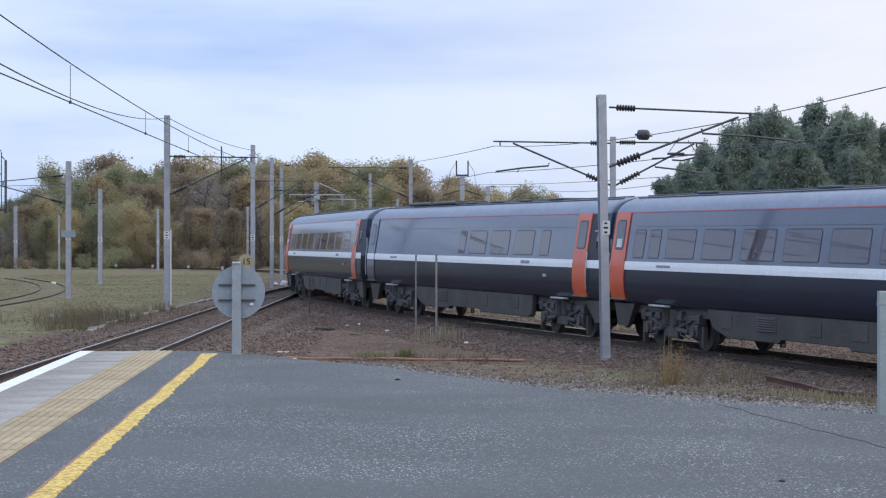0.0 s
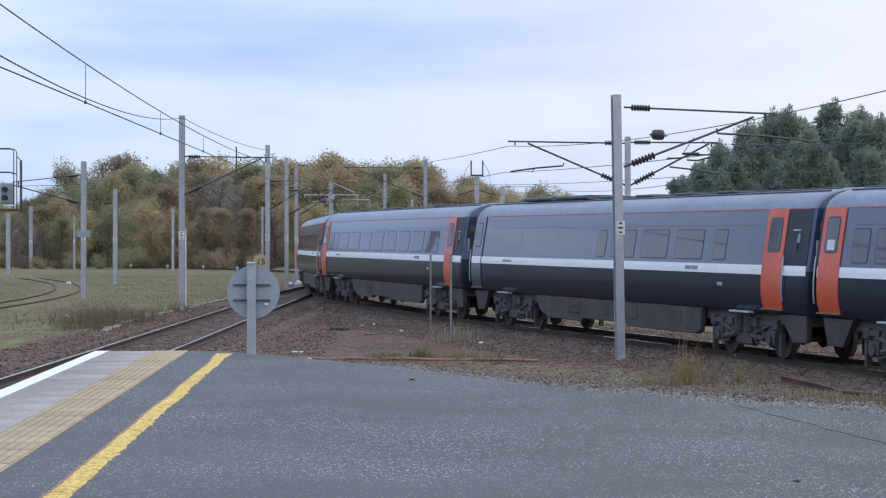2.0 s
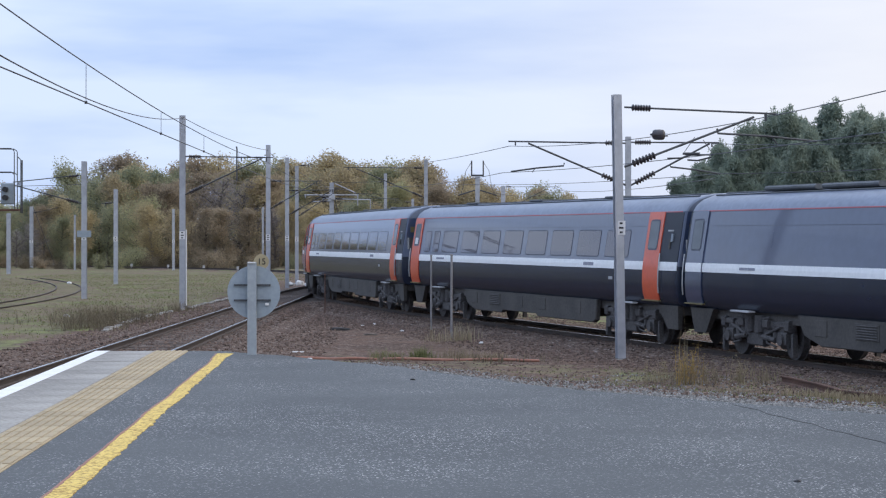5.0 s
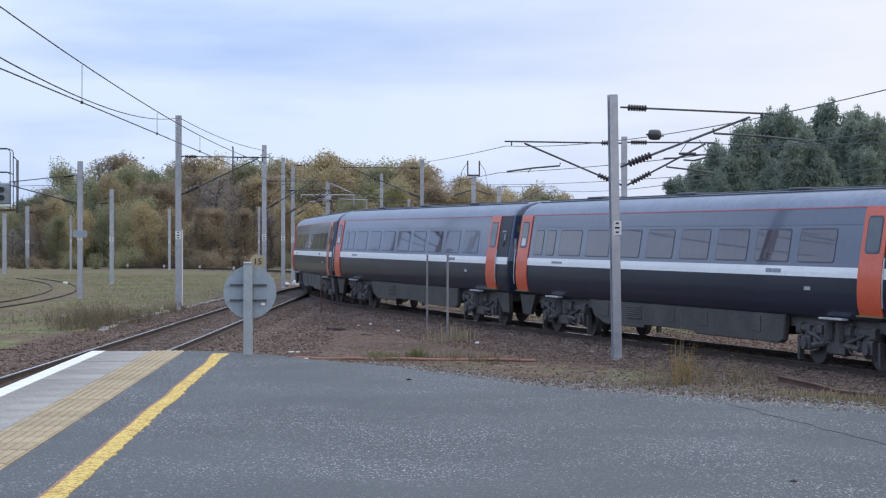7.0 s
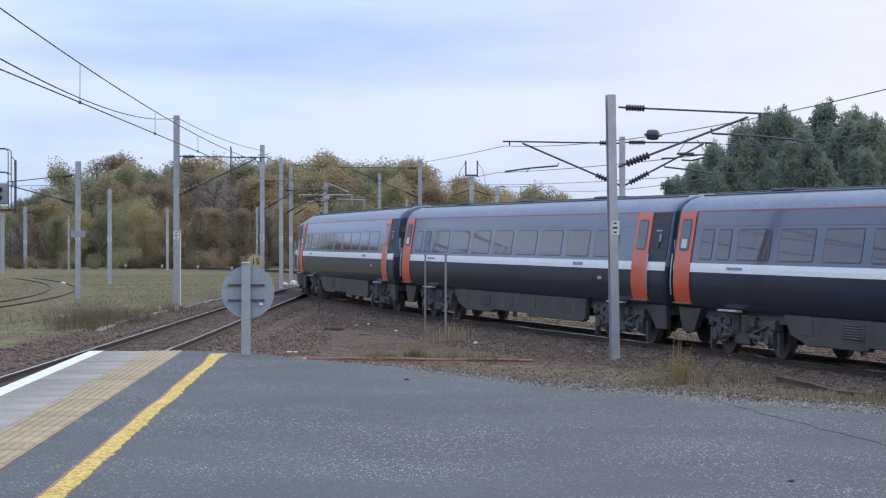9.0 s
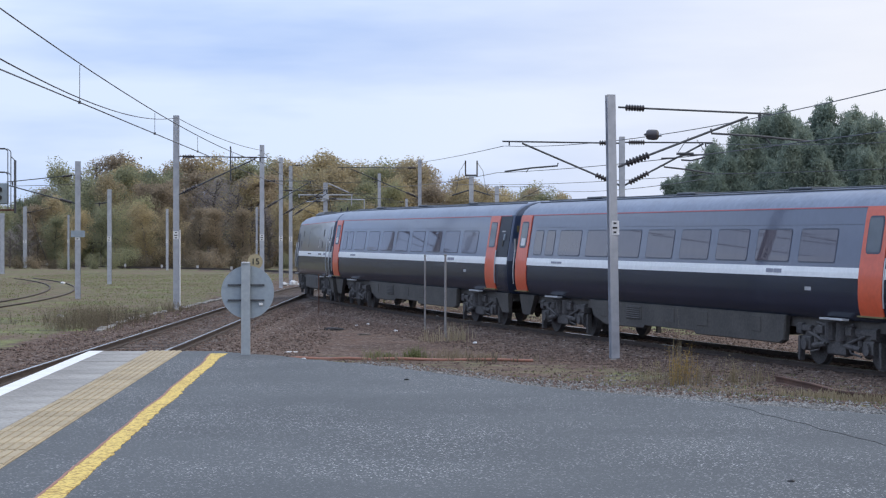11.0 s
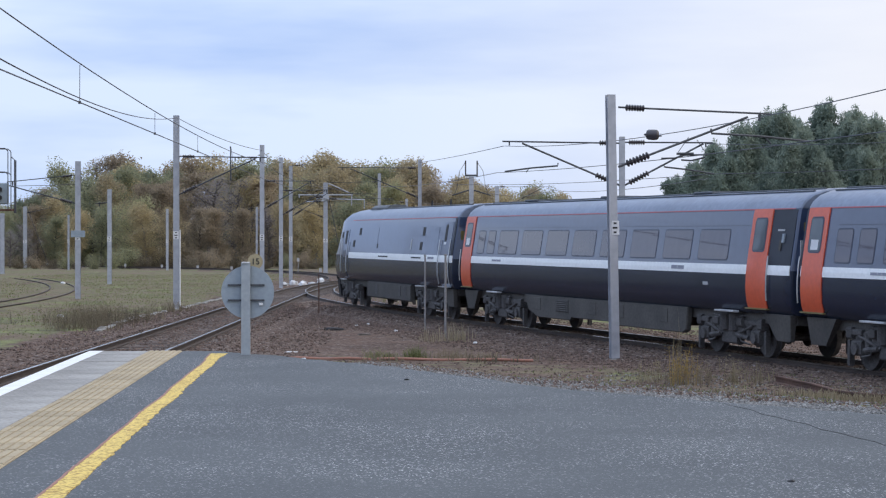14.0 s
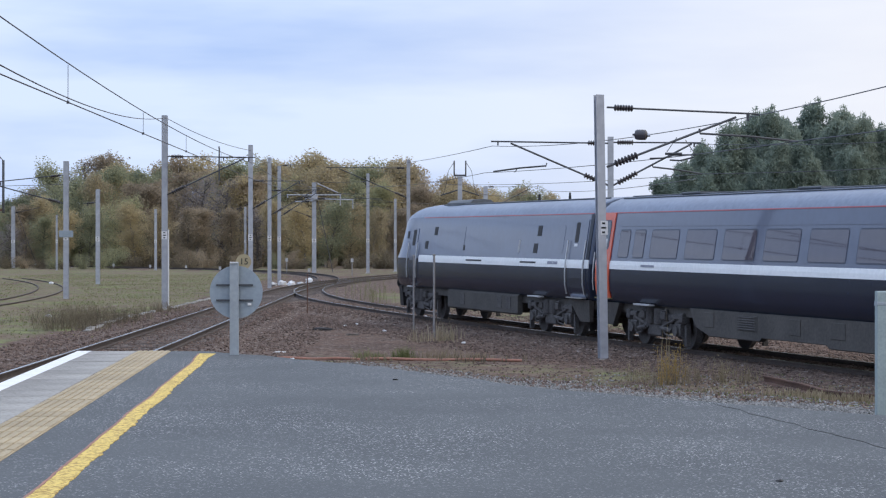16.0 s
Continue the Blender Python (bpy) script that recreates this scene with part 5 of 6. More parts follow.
simple_post(-4.98, 82.0, -0.35, 1.25, 0.05, M_RUST, "short rusty rod standing in the ballast")


def gate_post():
    p = thing("square_post", pose(4.70, 21.3, 0.55), "pale green-grey square steel post at the platform end", "post")
    part("column", Geo().box((0, 0, 0.7), (0.13, 0.13, 1.42), bevel=0.012), M_GREENPOST, p)
    part("band", Geo().box((0, 0, 1.28), (0.14, 0.14, 0.05), bevel=0.012), M_POST, p)


gate_post()


# ---- litter, pipes and loose rails on the ballast
def loose(name, g, material, m, label, category, smooth=False):
    return tagged(part(name, g, material, at=m, smooth=smooth), label, category)


def gz(x, y):
    return float(ground_height(np.array([x, x]), np.array([y, y]))[0][0])


def pipe(x1, y1, x2, y2):
    n = 12
    pts = [(x1 + (x2 - x1) * k / n, y1 + (y2 - y1) * k / n, -0.27 + 0.012 * math.sin(k * 0.9)) for k in range(n + 1)]
    loose("plastic_pipe", Geo().tube(pts, 0.036, 10), M_PIPE, Matrix(), "faded orange plastic pipe lying on the ballast", "pipe", True)


pipe(-3.70, 49.0, -1.72, 48.7)
pipe(-1.58, 48.65, 2.12, 48.1)


def old_rail():
    pts = [(6.6 + 0.95 * k / 10, 40.5 - 7.5 * k / 10) for k in range(11)]
    rings = [[(x + a * 1.1, y, gz(x, y) + 0.16 + b) for a, b in RAIL_PROFILE] for x, y in pts]
    loose("scrap_rail", Geo().sweep(rings), M_RUST, Matrix(), "rusty scrap rail lying on the verge", "rail")


old_rail()


def lump(seed, size):
    rng = random.Random(seed)
    bm = bmesh.new()
    bmesh.ops.create_icosphere(bm, subdivisions=2, radius=1.0)
    for v in bm.verts:
        v.co *= 0.75 + 0.5 * rng.random()
        v.co.x, v.co.y, v.co.z = v.co.x * size[0], v.co.y * size[1], v.co.z * size[2]
    me = bpy.data.meshes.new("lump")
    bm.to_mesh(me)
    bm.free()
    return me


def litter(name, x, y, size, material, label, seed, turn=0):
    me = lump(seed, size)
    me.materials.append(material)
    tagged(part(name, me, None, at=pose(x, y, (PLATFORM_TOP if y < end_y(x) else gz(x, y)) + size[2] * 0.6, 0, 0, turn)), label, "litter", "litter on the ballast")


litter("fallen_branch", -3.5, 65.0, (0.32, 0.07, 0.06), M_BLACK, "black piece of scrap on the earth", 1, 5)
litter("scrap_plate", -2.4, 62.0, (0.22, 0.08, 0.03), M_BARK, "dark flat scrap on the earth", 2, 10)
litter("paper_scrap", -3.9, 52.5, (0.17, 0.04, 0.02), M_PLATE, "pale strip of litter on the earth", 3, 20)
litter("stone", -3.3, 48.3, (0.07, 0.06, 0.05), M_PLATE, "pale stone beside the pipe", 4)
for k, (x, y) in enumerate([(-2.6, 71), (-2.9, 68.5), (-1.5, 65), (0.9, 57.5), (-0.2, 74), (-9.9, 96)]):
    litter("stone", x, y, (0.06, 0.05, 0.035), M_PLATE, "pale stone on the ballast", 10 + k)
for k in range(7):
    litter("rubbish_bag", -10.8 + 0.42 * k + 0.1 * (k % 3), 139 + 1.7 * (k % 3), (0.28, 0.25, 0.16 + 0.06 * (k % 2)), M_PLATE if k % 2 else M_STEP, "white rubbish heaped beside the track", 30 + k)
litter("stone", -14.7, 78.5, (0.12, 0.10, 0.07), M_STEP, "pale boulder in the scrub", 50)
litter("stone", -26.0, 140, (0.16, 0.14, 0.10), M_PLATE, "white stone beside the siding", 51)


litter("dead_leaf", -0.42, 23.5, (0.032, 0.02, 0.012), M_BLACK, "dark dead leaf on the asphalt", 60)
litter("dead_leaf", 2.28, 13.4, (0.028, 0.022, 0.010), M_BLACK, "dark dead leaf on the asphalt", 61)


def cable_trough():
    t = thing("cable_trough", Matrix(), "broken line of pale concrete cable trough lids", "cable trough", kind="structure")
    q = random.Random(8)
    lid = mesh_of("trough_lid", Geo().box((0, 0, 0), (0.93, 0.20, 0.07), bevel=0.012), M_CONCRETE)
    for k in range(40):
        y = 66 + k
        if q.random() < 0.12:
            continue
        x = platform_line_at(y)[0] - 3.55 - 0.25 * math.sin(k * 0.13) + q.uniform(-0.04, 0.04)
        part("trough_lid", lid, None, t, at=pose(x, y, gz(x, y) + 0.035 + q.uniform(-0.03, 0.03), q.uniform(-3, 3), q.uniform(-2, 2), 90 + q.uniform(-4, 4)))


cable_trough()


def small_marker(x, y, h):
    p = thing("lineside_marker", pose(x, y, -0.25), "small white lineside marker", "sign", "lineside markers")
    part("stake", Geo().box((0, 0, h / 2), (0.08, 0.06, h)), M_ROD, p)
    part("plate", Geo().box((0, -0.05, h), (0.24, 0.02, 0.32), bevel=0.005), M_STEP, p)


for x, y, h in ((-48.6, 251, 0.3), (-36.2, 233, 0.4), (-31.2, 227, 0.35), (-26.4, 220, 0.35), (-21.5, 208, 0.35), (-14.1, 189, 0.35), (-13.6, 192, 1.3), (-11.2, 187, 0.4), (-7.0, 180, 1.35)):
    small_marker(x, y, h)


# ---- trees
def leafy(rng, centres, count, spread, size, slim=0.5, rise=0.0):
    """Loose bent leaves gathered round the centres; slim: width to length; rise: how far they point up."""
    vs, fs = [], []
    g, n = rng.gauss, len(centres)
    for i in range(count):
        c, r = centres[i % n]
        d = Vector((g(0, 1), g(0, 1), g(0, 0.8)))
        p = c + d * (r * spread * min(1.0, 1.5 / max(d.length, 0.01)))
        b = Vector((g(0, 1), g(0, 1), g(0, 0.9) + rise)).normalized()
        a = b.cross(Vector((g(0, 1), g(0, 1), g(0, 1)))).normalized()
        s = size * rng.uniform(0.55, 1.25)
        k = 3 * i
        vs += [p - b * (s * 0.55) + a * (s * slim * 0.5), p - b * (s * 0.35) - a * (s * slim * 0.5), p + b * (s * 0.6)]
        fs.append((k, k + 1, k + 2))
    return vs, fs


def along(pts, n, start=0.25):
    """n places along a limb, from start of its length to its tip."""
    out = []
    for k in range(n):
        u = (start + (1 - start) * k / (n - 1)) * (len(pts) - 1)
        i = min(int(u), len(pts) - 2)
        out.append(pts[i].lerp(pts[i + 1], u - i))
    return out


def limb(g, rng, a, d, length, r, n=4, bend=1.0):
    pts, rs = [Vector(a)], [r]
    d = Vector(d).normalized()
    for k in range(n):
        d = (d + Vector((rng.gauss(0, 0.18), rng.gauss(0, 0.18), rng.gauss(0.05, 0.12))) * bend).normalized()
        pts.append(pts[-1] + d * length / n)
        rs.append(r * (1 - (k + 1) / n * 0.85))
    g.tube(pts, rs, 6)
    return pts


def broad_tree(name, seed, height, width, crown_mat, bark, leaves, label, size=0.21, base=0.12, bare=False):
    rng = random.Random(seed)
    t = thing(name, Matrix(), label, "tree", "trees of the wood")
    g = Geo()
    trunk = limb(g, rng, (0, 0, -0.3), (0, 0, 1), height * 0.93, height * 0.015 + 0.05, 8, 0.4)
    centres = []
    for k in range(26):
        u = base + (0.97 - base) * (k + rng.random()) / 26
        p = trunk[min(int(u * 8), 7)].lerp(trunk[min(int(u * 8) + 1, 8)], u * 8 % 1)
        reach = width * (math.sin(math.pi * min(1, (u - base * 0.6) / (1.05 - base * 0.6)) ** 0.75) * 0.9 + 0.15) * rng.uniform(0.55, 1.2)
        a = rng.uniform(0, 6.28)
        pts = limb(g, rng, p, (math.cos(a), math.sin(a), rng.uniform(0.3, 0.9)), reach, height * 0.005 + 0.012)
        centres += [(q, height * 0.060) for q in along(pts, 6)]
        for q in pts[1:]:
            twig = [q + Vector((rng.gauss(0, 1), rng.gauss(0, 1), rng.uniform(0.2, 1.2))) * (reach * 0.16) * e for e in (0.0, 1.0, 1.7)]
            centres += [(w, height * 0.045) for w in twig[1:]]
        if bare:
            for q in pts[1:]:
                for _ in range(4):
                    limb(g, rng, q, (rng.gauss(0, 1), rng.gauss(0, 1), rng.uniform(0.2, 1)), reach * 0.45, 0.022, 3)
    centres += [(q, height * 0.045) for q in along(trunk, 9, 0.45)]
    part("trunk", g, bark, t)
    vs, fs = leafy(rng, centres, leaves, 0.95, size, 0.75)
    part("crown", raw_mesh("crown", vs, fs, crown_mat), None, t)
    return t


def conifer(name, seed, height, width, leaves, label):
    """A dense dark pine with upswept boughs and ragged upright tips."""
    rng = random.Random(seed)
    t = thing(name, Matrix(), label, "tree", "dark pines beyond the track")
    g = Geo()
    trunk = limb(g, rng, (0, 0, -0.3), (0, 0, 1), height * 0.97, 0.17, 8, 0.2)
    centres = []
    for k in range(64):
        u = 0.06 + 0.92 * (k + rng.random()) / 64
        p = trunk[min(int(u * 8), 7)].lerp(trunk[min(int(u * 8) + 1, 8)], u * 8 % 1)
        reach = width * (1.04 - u) ** 0.72 * rng.uniform(0.55, 1.2)
        a = rng.uniform(0, 6.28)
        pts = limb(g, rng, p, (math.cos(a), math.sin(a), rng.uniform(0.25, 0.9)), reach, 0.04)
        centres += [(q, 0.33) for q in along(pts, 7, 0.3)]
        for q in along(pts, 3, 0.55):
            side = Vector((rng.gauss(0, 0.5), rng.gauss(0, 0.5), rng.uniform(0.3, 1.0))) * (0.25 + 0.22 * reach)
            centres += [(q + side * e, 0.22) for e in (0.5, 1.0)]
    centres += [(trunk[8] + Vector((0, 0, 0.25 * e)), 0.11) for e in range(-2, 3)]
    part("trunk", g, M_BARK, t)
    vs, fs = leafy(rng, centres, leaves, 1.15, 0.25, 0.36, 0.9)
    part("crown", raw_mesh("crown", vs, fs, M_PINE), None, t)
    return t


def shrub(name, seed, height, width, material, leaves, label, size=0.2):
    rng = random.Random(seed)
    t = thing(name, Matrix(), label, "shrub", "shrubs of the wood's edge")
    g, centres = Geo(), []
    for k in range(12):
        a = rng.uniform(0, 6.28)
        pts = limb(g, rng, (rng.gauss(0, width * 0.2), rng.gauss(0, width * 0.2), -0.2), (math.cos(a) * 0.7, math.sin(a) * 0.7, 1.0), height * rng.uniform(0.6, 1.1), 0.035)
        centres += [(q, height * 0.13) for q in pts[1:]]
    part("stem_tuft", g, M_BARK, t)
    vs, fs = leafy(rng, centres, leaves, 1.0, size)
    part("foliage", raw_mesh("foliage", vs, fs, material), None, t)
    return t


KINDS = [broad_tree("birch_tree", 11, 12.0, 2.6, M_GOLD, M_BIRCH, 10000, "golden autumn birch in the wood"),
         broad_tree("birch_tree", 12, 12.0, 3.0, M_BROWN, M_BIRCH, 9500, "brown autumn birch in the wood"),
         broad_tree("oak_tree", 13, 12.0, 3.6, M_OLIVE, M_BARK, 10500, "olive-green broad tree in the wood"),
         broad_tree("alder_tree", 14, 12.0, 3.2, M_GOLD, M_BARK, 10000, "yellowing broad tree in the wood", base=0.1),
         broad_tree("ash_tree", 15, 12.0, 3.0, M_TWIG, M_BARK, 7000, "nearly bare grey tree in the wood", 0.12, bare=True),
         broad_tree("alder_tree", 16, 12.0, 3.1, M_BROWN, M_BARK, 10000, "russet-brown broad tree in the wood", base=0.08),
         broad_tree("oak_tree", 17, 12.0, 3.3, M_OLIVE, M_BARK, 10000, "dull green broad tree in the wood", base=0.08)]
BUSHES = [shrub("shrub", 21, 3.2, 2.0, M_SCRUB, 4000, "dry brown shrub at the wood's edge", 0.16),
          shrub("shrub", 22, 3.6, 2.2, M_OLIVE, 4000, "dull olive shrub at the wood's edge", 0.17),
          shrub("shrub", 23, 3.4, 2.0, M_BROWN, 4000, "rusty brown shrub at the wood's edge", 0.17)]
SPRUCE = conifer("spruce_tree", 31, 12.0, 2.0, 14000, "dark spruce standing in the wood")
PINES = [conifer("pine_tree", 32, 11.0, 2.7, 16500, "dense dark green pine behind the track"),
         conifer("pine_tree", 33, 11.0, 2.4, 16500, "dense dark green pine with a ragged top"),
         conifer("pine_tree", 34, 11.0, 3.0, 16500, "broad dark green pine behind the track")]

# how high the wood stands along its length, by bearing
WOOD = [(-0.26, 8.7), (-0.215, 8.8), (-0.2, 9.9), (-0.186, 12.0), (-0.175, 14.3), (-0.155, 15.0), (-0.148, 14.3), (-0.133, 13.6), (-0.122, 14.5), (-0.105, 14.2), (-0.09, 14.1), (-0.07, 14.7), (-0.052, 15.5), (-0.04, 14.5), (-0.028, 13.4), (-0.012, 14.8), (-0.002, 12.6), (0.01, 12.8), (0.026, 11.0), (0.045, 10.2), (0.06, 9.3), (0.2, 9.3)]


def plant(kinds, used, x, y, scale, stretch, turn):
    """The first of a kind stands where it is planted; the next are copies."""
    k = kinds[0]
    m = pose(x, y, -0.35, 0, 0, turn) @ Matrix.Diagonal((scale * stretch, scale * stretch, scale, 1))
    if k in used:
        copy_thing(k, m @ Matrix.Diagonal((1 / k.scale.x, 1 / k.scale.y, 1 / k.scale.z, 1)))
    else:
        used.add(k)
        k.matrix_basis = m


def plant_wood():
    rng = random.Random(77)
    used = set()
    order = 0
    for row, (dist, step, low) in enumerate(((247, 0.0108, 0.62), (263, 0.0105, 0.86), (280, 0.0100, 0.97), (298, 0.0095, 1.0))):
        b = -0.245 + 0.004 * row
        while b < 0.06:
            d = dist + rng.uniform(-6, 6)
            h = float(np.interp(b, [p[0] for p in WOOD], [p[1] for p in WOOD])) * d / 262
            s = h * low * rng.uniform(0.92, 1.03) / 12.0
            pick = rng.choice([0, 0, 0, 1, 3, 3, 3, 5, 2, 6, 4] if row < 2 else [0, 0, 1, 2, 4, 5, 3, 6, 3])
            if b < -0.19:
                pick = rng.choice([2, 6, 6, 5, 4])
            plant([KINDS[pick]], used, b * d, d, s, rng.uniform(1.0, 1.35), rng.uniform(0, 360))
            b += step * rng.uniform(0.8, 1.25)
    for b, d, h in ((-0.148, 285, 13.6), (-0.054, 270, 11.6), (-0.050, 268, 11.2), (-0.205, 280, 9.3)):
        plant([SPRUCE], used, b * d, d, h / 12.0, 1.0, 40 * order)
        order += 1
    b = -0.25
    while b < 0.05:
        d = rng.uniform(232, 242)
        plant([BUSHES[rng.choice((0, 0, 2, 1))]], used, b * d, d, rng.uniform(0.35, 0.75), rng.uniform(0.9, 1.4), rng.uniform(0, 360))
        b += rng.uniform(0.005, 0.010)
    # undergrowth that closes the wood behind its first trees
    b = -0.25
    while b < 0.06:
        d = rng.uniform(268, 277)
        plant([BUSHES[rng.choice((0, 1, 2))]], used, b * d, d, rng.uniform(1.2, 1.7), rng.uniform(1.0, 1.5), rng.uniform(0, 360))
        b += rng.uniform(0.008, 0.012)
    # unseen trees carry the wood round the yard, added to darken the train's reflections
    for k in range(34):
        u = k / 33
        plant([KINDS[rng.choice((0, 1, 2, 3, 5, 6))]], used, -66 - 84 * u + (k % 2) * 6, 262 - 200 * u + (k % 2) * 3, rng.uniform(1.05, 1.3), rng.uniform(1.3, 1.7), rng.uniform(0, 360))
    ridge = [(0.1, 5.3), (0.108, 6.3), (0.115, 7.7), (0.127, 9.5), (0.143, 10.5), (0.157, 11.1), (0.168, 11.9), (0.178, 11.5), (0.184, 11.8), (0.19, 10.4), (0.196, 11.8), (0.205, 11.7), (0.217, 11.3), (0.24, 11.5), (0.3, 11.5)]
    for row, (dist, step, low) in enumerate(((114, 0.0095, 0.84), (121, 0.0080, 0.97), (129, 0.0085, 1.01))):
        b = 0.103 + 0.004 * row
        while b < 0.245:
            d = dist + rng.uniform(-2, 2)
            h = float(np.interp(b, [p[0] for p in ridge], [p[1] for p in ridge])) * d / 121
            s = h * low * rng.uniform(0.92, 1.04) / 11.6
            plant([PINES[rng.randrange(3)]], used, b * d, d, s, rng.uniform(0.85, 1.1) * (1.25 if s < 0.6 else 1.0), rng.uniform(0, 360))
            b += step * rng.uniform(0.75, 1.2)


plant_wood()


# ---- grass, weeds and stones
def blades(name, spots, material, label, height, lean=0.35, width=0.02, per=7, spread=0.12, seed=1):
    """Tufts of narrow blades at the given places, as one mesh."""
    rng = random.Random(seed)
    vs, fs = [], []
    for x, y, z, k in spots:
        for _ in range(per):
            a = rng.uniform(0, 6.28)
            px, py = x + rng.gauss(0, spread), y + rng.gauss(0, spread)
            h = height * k * rng.uniform(0.5, 1.2)
            w = width * rng.uniform(0.7, 1.3)
            dx, dy = math.cos(a), math.sin(a)
            l1 = lean * h * rng.uniform(0.1, 0.5)
            l2 = lean * h * rng.uniform(0.6, 1.5)
            n = len(vs)
            qx, qy = -dy * w, dx * w
            vs += [(px - qx, py - qy, z - 0.03), (px + qx, py + qy, z - 0.03), (px + dx * l1 + qx * 0.7, py + dy * l1 + qy * 0.7, z + h * 0.6), (px + dx * l1 - qx * 0.7, py + dy * l1 - qy * 0.7, z + h * 0.6), (px + dx * l2, py + dy * l2, z + h)]
            fs += [(n, n + 1, n + 2, n + 3), (n + 3, n + 2, n + 4)]
    me = raw_mesh(name, vs, fs, material)
    return tagged(new(name, me), label, "grass", kind="stuff")


def scatter(rng, n, box, ok=None, lo=0.6, hi=1.3):
    xs = np.array([rng.uniform(box[0], box[1]) for _ in range(n)])
    ys = np.array([rng.uniform(box[2], box[3]) for _ in range(n)])
    z, dt, dp, dy, df, n1, n2 = ground_height(xs, ys)
    keep = np.ones(n, bool) if ok is None else ok(xs, ys, dt, dp, dy, n1)
    return [(x, y, h, rng.uniform(lo, hi)) for x, y, h, k in zip(xs, ys, z, keep) if k]


rng = random.Random(9)
field = lambda x, y, dt, dp, dy, n1: (dy > 1.5) & (dp > 4.2 + 1.2 * n1) & (x < np.interp(y, [60, 90, 130], [-11.8, -11.6, -12.5])) & (x > -0.23 * y)
blades("grass", scatter(rng, 9000, (-36, -11, 60, 190), field, 0.2, 1.0), M_BLADE, "rough green grass in the yard", 0.05, 1.1, 0.03, 4, 0.8, 2)
blades("dry_grass", scatter(rng, 3000, (-36, -11, 60, 190), field, 0.2, 1.3), M_STRAW, "withered brown grass in the yard", 0.08, 0.9, 0.014, 4, 0.8, 3)
verge_ok = lambda x, y, dt, dp, dy, n1: (dt > 2.2) & (dt < 9) & (n1 > -0.25)
blades("verge_grass", scatter(rng, 200, (-1.5, 9.5, 33, 43), verge_ok, 0.3, 1.0), M_SCRUB, "pale dry grass on the verge", 0.08, 0.5, 0.010, 6, 0.12, 5)
blades("verge_tufts", scatter(rng, 420, (-1.5, 8.5, 30, 45), verge_ok, 0.4, 1.1), M_BLADE, "low green tufts on the verge", 0.05, 0.5, 0.012, 6, 0.12, 6)


def clump(x, y, n, r, height, material, label, seed, width=0.008, lean=0.3, per=5):
    q = random.Random(seed)
    spots = []
    for _ in range(n):
        a, b = x + q.gauss(0, r), y + q.gauss(0, r)
        spots.append((a, b, gz(a, b), q.uniform(0.4, 1.2)))
    blades("weed_clump", spots, material, label, height, lean, width, per, 0.05, seed)


def weed(x, y, n, r, height, leaf, label, seed):
    """Dry stalks with small leaves still on them."""
    q = random.Random(seed)
    g, centres = Geo(), []
    for _ in range(n):
        a, b = x + q.gauss(0, r), y + q.gauss(0, r)
        h = height * q.uniform(0.5, 1.15)
        z = gz(a, b)
        tip = Vector((a + q.gauss(0, 0.10) * h, b + q.gauss(0, 0.10) * h, z + h))
        g.tube([(a, b, z - 0.03), Vector((a, b, z)).lerp(tip, 0.55) + Vector((q.gauss(0, 0.015), 0, 0)), tip], [0.006, 0.0045, 0.003], 4)
        centres += [(Vector((a, b, z)).lerp(tip, u), 0.06) for u in (0.3, 0.5, 0.65, 0.8, 0.95)]
    vs, fs = leafy(q, centres, len(centres) * 7, 1.0, 0.04)
    g.add(vs, fs)
    tagged(new("dead_weed", raw_mesh("dead_weed", g.v, g.f, leaf)), label, "weed", kind="stuff")


weed(4.62, 40.0, 13, 0.13, 0.72, M_AMBER, "amber-yellow dead weed with small leaves", 61)
weed(4.85, 40.2, 12, 0.36, 0.6, M_STRAW, "straw-coloured dead weed", 77)
weed(4.2, 40.4, 9, 0.28, 0.42, M_STRAW, "straw-coloured dead weed", 78)
weed(5.6, 40.6, 8, 0.35, 0.5, M_STRAW, "straw-coloured dead weed", 79)
weed(-2.7, 97.0, 40, 0.7, 1.0, M_BLADE, "green saplings beyond the curve", 80)
weed(-11.7, 68.5, 110, 0.55, 0.8, M_SCRUB, "dark dry brushwood by the track", 86)
weed(-11.6, 72.5, 100, 0.8, 0.5, M_SCRUB, "dark dry brushwood by the track", 87)
clump(4.9, 40.2, 22, 0.45, 0.5, M_SCRUB, "straw-coloured dead weeds", 62, 0.0045, 0.3)
clump(4.3, 40.6, 14, 0.36, 0.34, M_STRAW, "straw-coloured dead weeds", 63, 0.0045, 0.3)
clump(4.62, 40.0, 3, 0.10, 1.45, M_STRAW, "tall dry seed stalk", 64, 0.011, 0.06, 2)
clump(6.0, 40.5, 16, 0.3, 0.40, M_STRAW, "straw-coloured dead weeds", 65, 0.007, 0.3)
clump(6.85, 36.6, 130, 0.42, 0.16, M_STRAW, "pale grass along the scrap rail", 66, 0.010, 0.4)
clump(7.15, 34.2, 130, 0.4, 0.16, M_STRAW, "pale grass along the scrap rail", 67, 0.010, 0.4)
clump(-0.62, 49.2, 60, 0.16, 0.30, M_BLADE, "green weed tuft by the pipe", 68, 0.006, 0.7)
clump(-1.45, 49.4, 40, 0.20, 0.20, M_BLADE, "low green weed tuft by the pipe", 88, 0.006, 0.7)
clump(0.25, 49.0, 50, 0.28, 0.30, M_STRAW, "pale dry grass tuft by the pipe", 89, 0.005, 0.6)
clump(1.0, 48.6, 40, 0.22, 0.24, M_STRAW, "pale dry grass tuft by the pipe", 90, 0.005, 0.6)
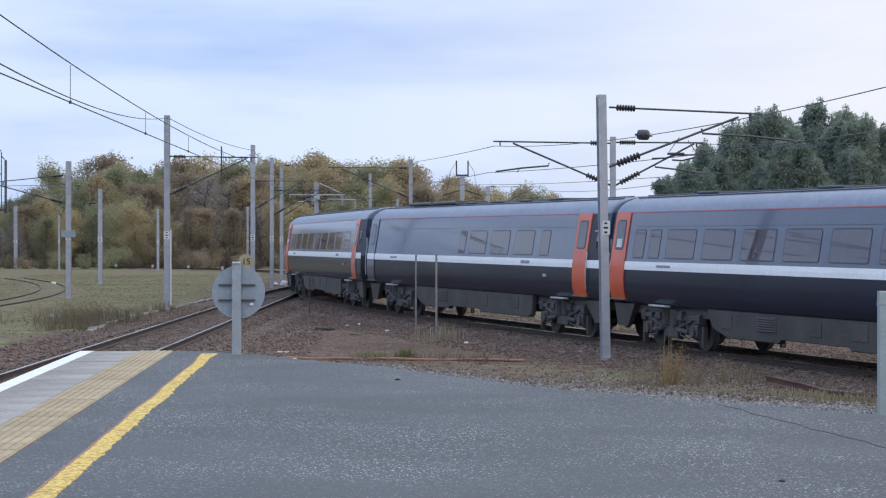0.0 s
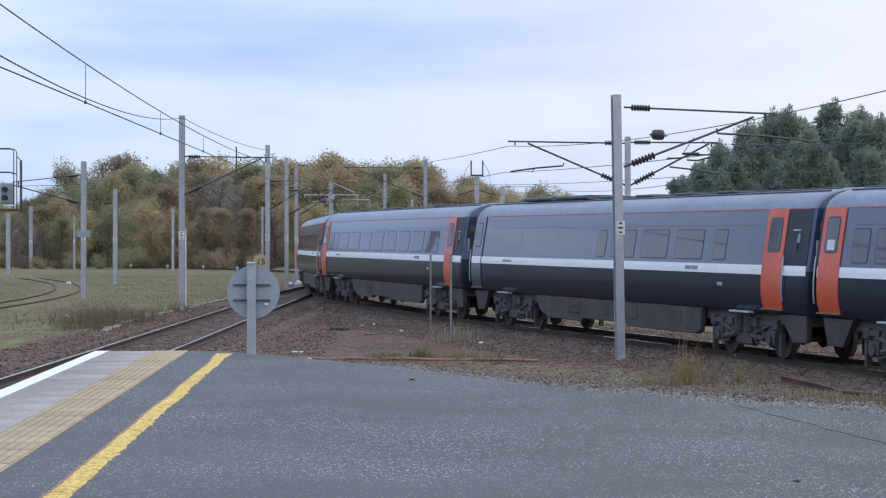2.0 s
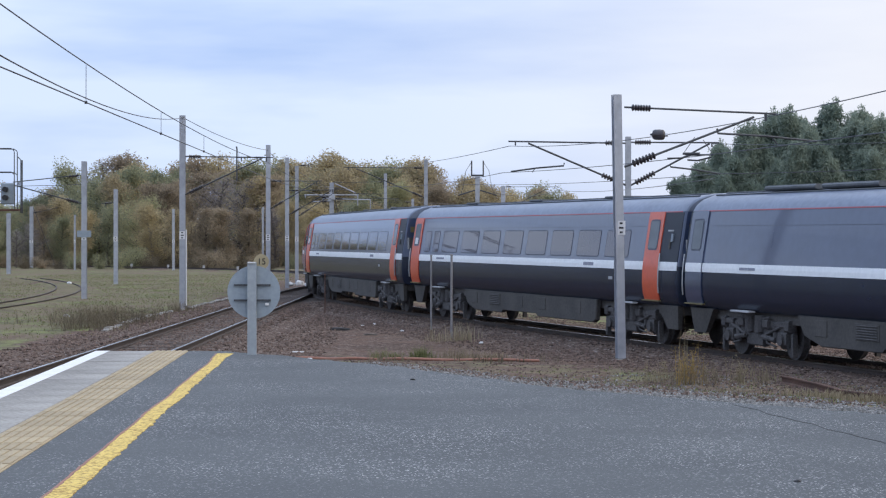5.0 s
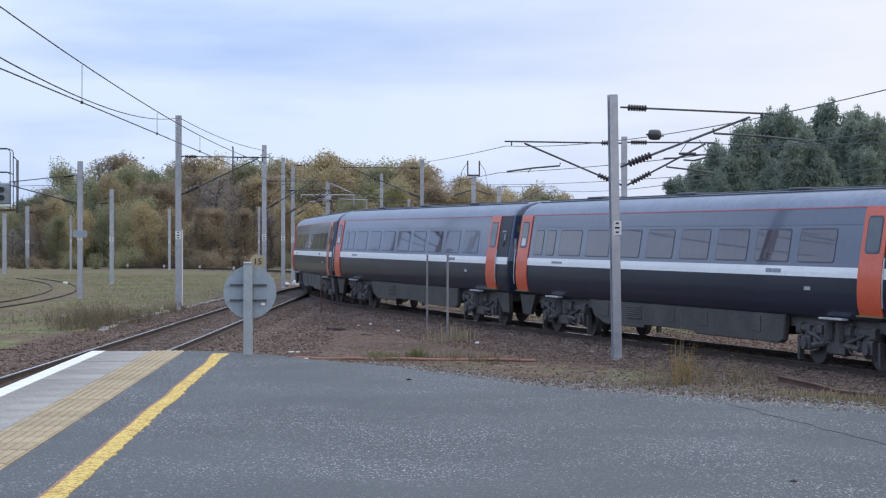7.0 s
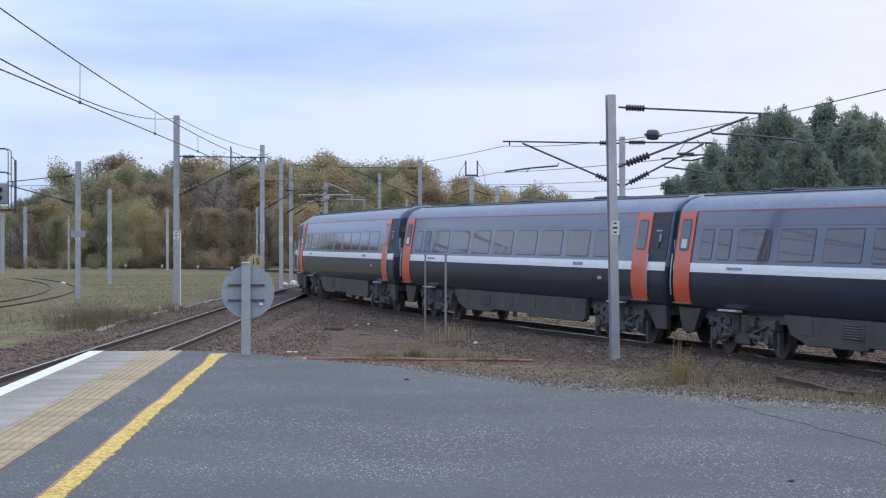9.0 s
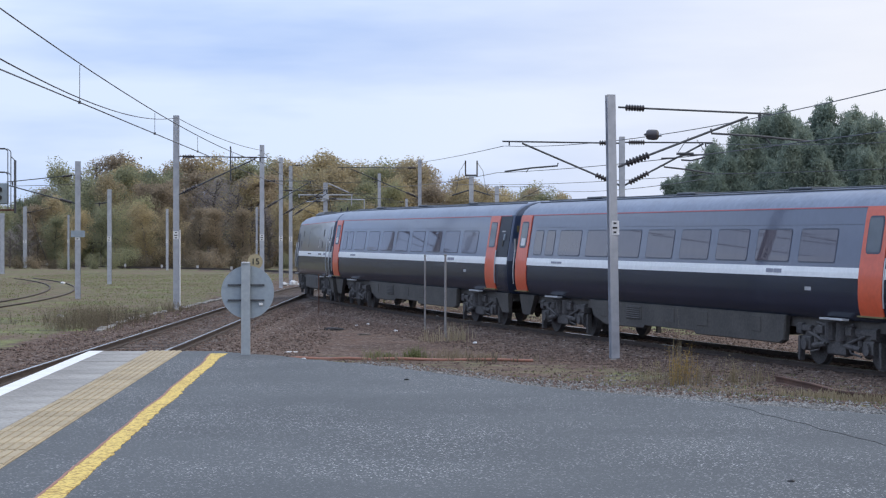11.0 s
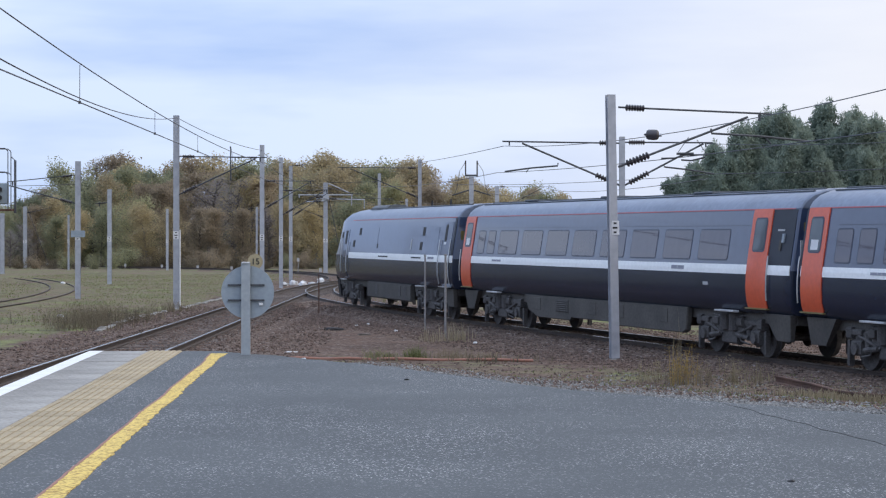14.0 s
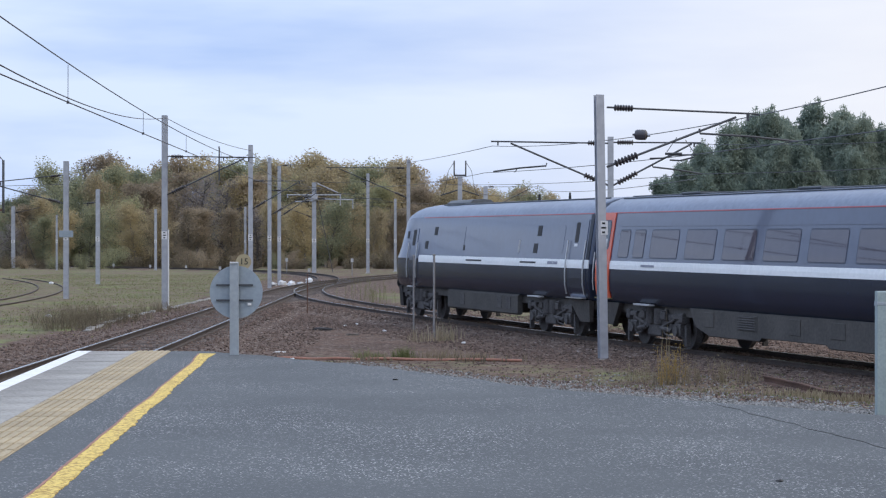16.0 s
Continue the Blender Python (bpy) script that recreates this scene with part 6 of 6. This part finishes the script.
clump(-1.3, 48.6, 22, 0.3, 0.22, M_SCRUB, "withered tuft by the pipe", 69, 0.011, 0.4)
clump(0.1, 58.8, 30, 0.35, 0.5, M_STRAW, "dry weeds round a rod", 70, 0.010, 0.3)
clump(1.2, 48.0, 30, 0.5, 0.2, M_SCRUB, "withered tuft by the pipe", 71, 0.011, 0.4)
clump(-11.3, 85.5, 70, 0.55, 0.6, M_SCRUB, "dark dry weeds round the mast", 72, 0.006, 0.85)
clump(-11.7, 66.5, 60, 0.7, 0.75, M_SCRUB, "dark dry brushwood by the track", 73, 0.006, 0.85)
clump(-12.2, 76.0, 90, 1.2, 0.55, M_SCRUB, "dark dry brushwood by the track", 74, 0.006, 0.85)
clump(-12.6, 71.5, 90, 1.1, 0.6, M_SCRUB, "dark dry brushwood by the track", 75, 0.006, 0.85)


def stones(name, spots, material, label, size, seed):
    q = random.Random(seed)
    vs, fs = [], []
    base = [(1, 0, 0), (-1, 0, 0), (0, 1, 0), (0, -1, 0), (0, 0, 1), (0, 0, -1)]
    tri = [(0, 2, 4), (2, 1, 4), (1, 3, 4), (3, 0, 4), (2, 0, 5), (1, 2, 5), (3, 1, 5), (0, 3, 5)]
    for x, y, z, k in spots:
        s = size * k
        c, d = math.cos(q.uniform(0, 6.28)), math.sin(q.uniform(0, 6.28))
        n = len(vs)
        for a, b, e in base:
            a, b, e = a * q.uniform(0.6, 1.2), b * q.uniform(0.6, 1.2), e * q.uniform(0.4, 0.9)
            vs.append((x + (a * c - b * d) * s, y + (a * d + b * c) * s, z + e * s + s * 0.2))
        fs += [tuple(i + n for i in t) for t in tri]
    return tagged(new(name, raw_mesh(name, vs, fs, material)), label, "stones", kind="stuff")


near_train = lambda x, y, dt, dp, dy, n1: (dt < 5.2) & (x < 0.24 * y + 1) & (x > -0.2 * y) & (y - end_y(x) > 0)
stones("ballast_stones", scatter(rng, 42000, (-9, 13, 32, 92), near_train), M_STONE, "loose reddish brown ballast stones", 0.042, 81)
near_plat = lambda x, y, dt, dp, dy, n1: (dp < 4.2) & (x > -0.23 * y) & ((x < -5.6) | (y > 31))
stones("ballast_stones", scatter(rng, 12000, (-13, -3.2, 36, 92), near_plat), M_STONE, "loose brown ballast stones by the platform track", 0.045, 82)
grit_ok = lambda x, y, dt, dp, dy, n1: (y - end_y(x) > 0.05) & (y - end_y(x) < 8.5) & (dt > 2.5)
stones("verge_gravel", scatter(rng, 20000, (-1.5, 8, 17, 38), grit_ok), M_CHIP, "pale grey gravel at the platform's edge", 0.02, 83)
verge_mix = lambda x, y, dt, dp, dy, n1: (y - end_y(x) > 4) & (dt > 2.5) & (x < 0.24 * y)
stones("verge_stones", scatter(rng, 6000, (-3, 9, 26, 49), verge_mix, 0.3, 1.2), M_STONE, "small brown stones strewn over the verge", 0.034, 84)
stones("verge_stones", scatter(rng, 7000, (-3, 9, 22, 43), verge_mix, 0.3, 1.2), M_CHIP, "pale stones strewn over the verge", 0.03, 85)

# the sleepers, last
sleepers(train_track, line_at, np.arange(-38, 120, 0.68), HALF_T)
sleepers(platform_track, platform_line_at, np.arange(34, 150, 0.70), HALF_P)

motions()
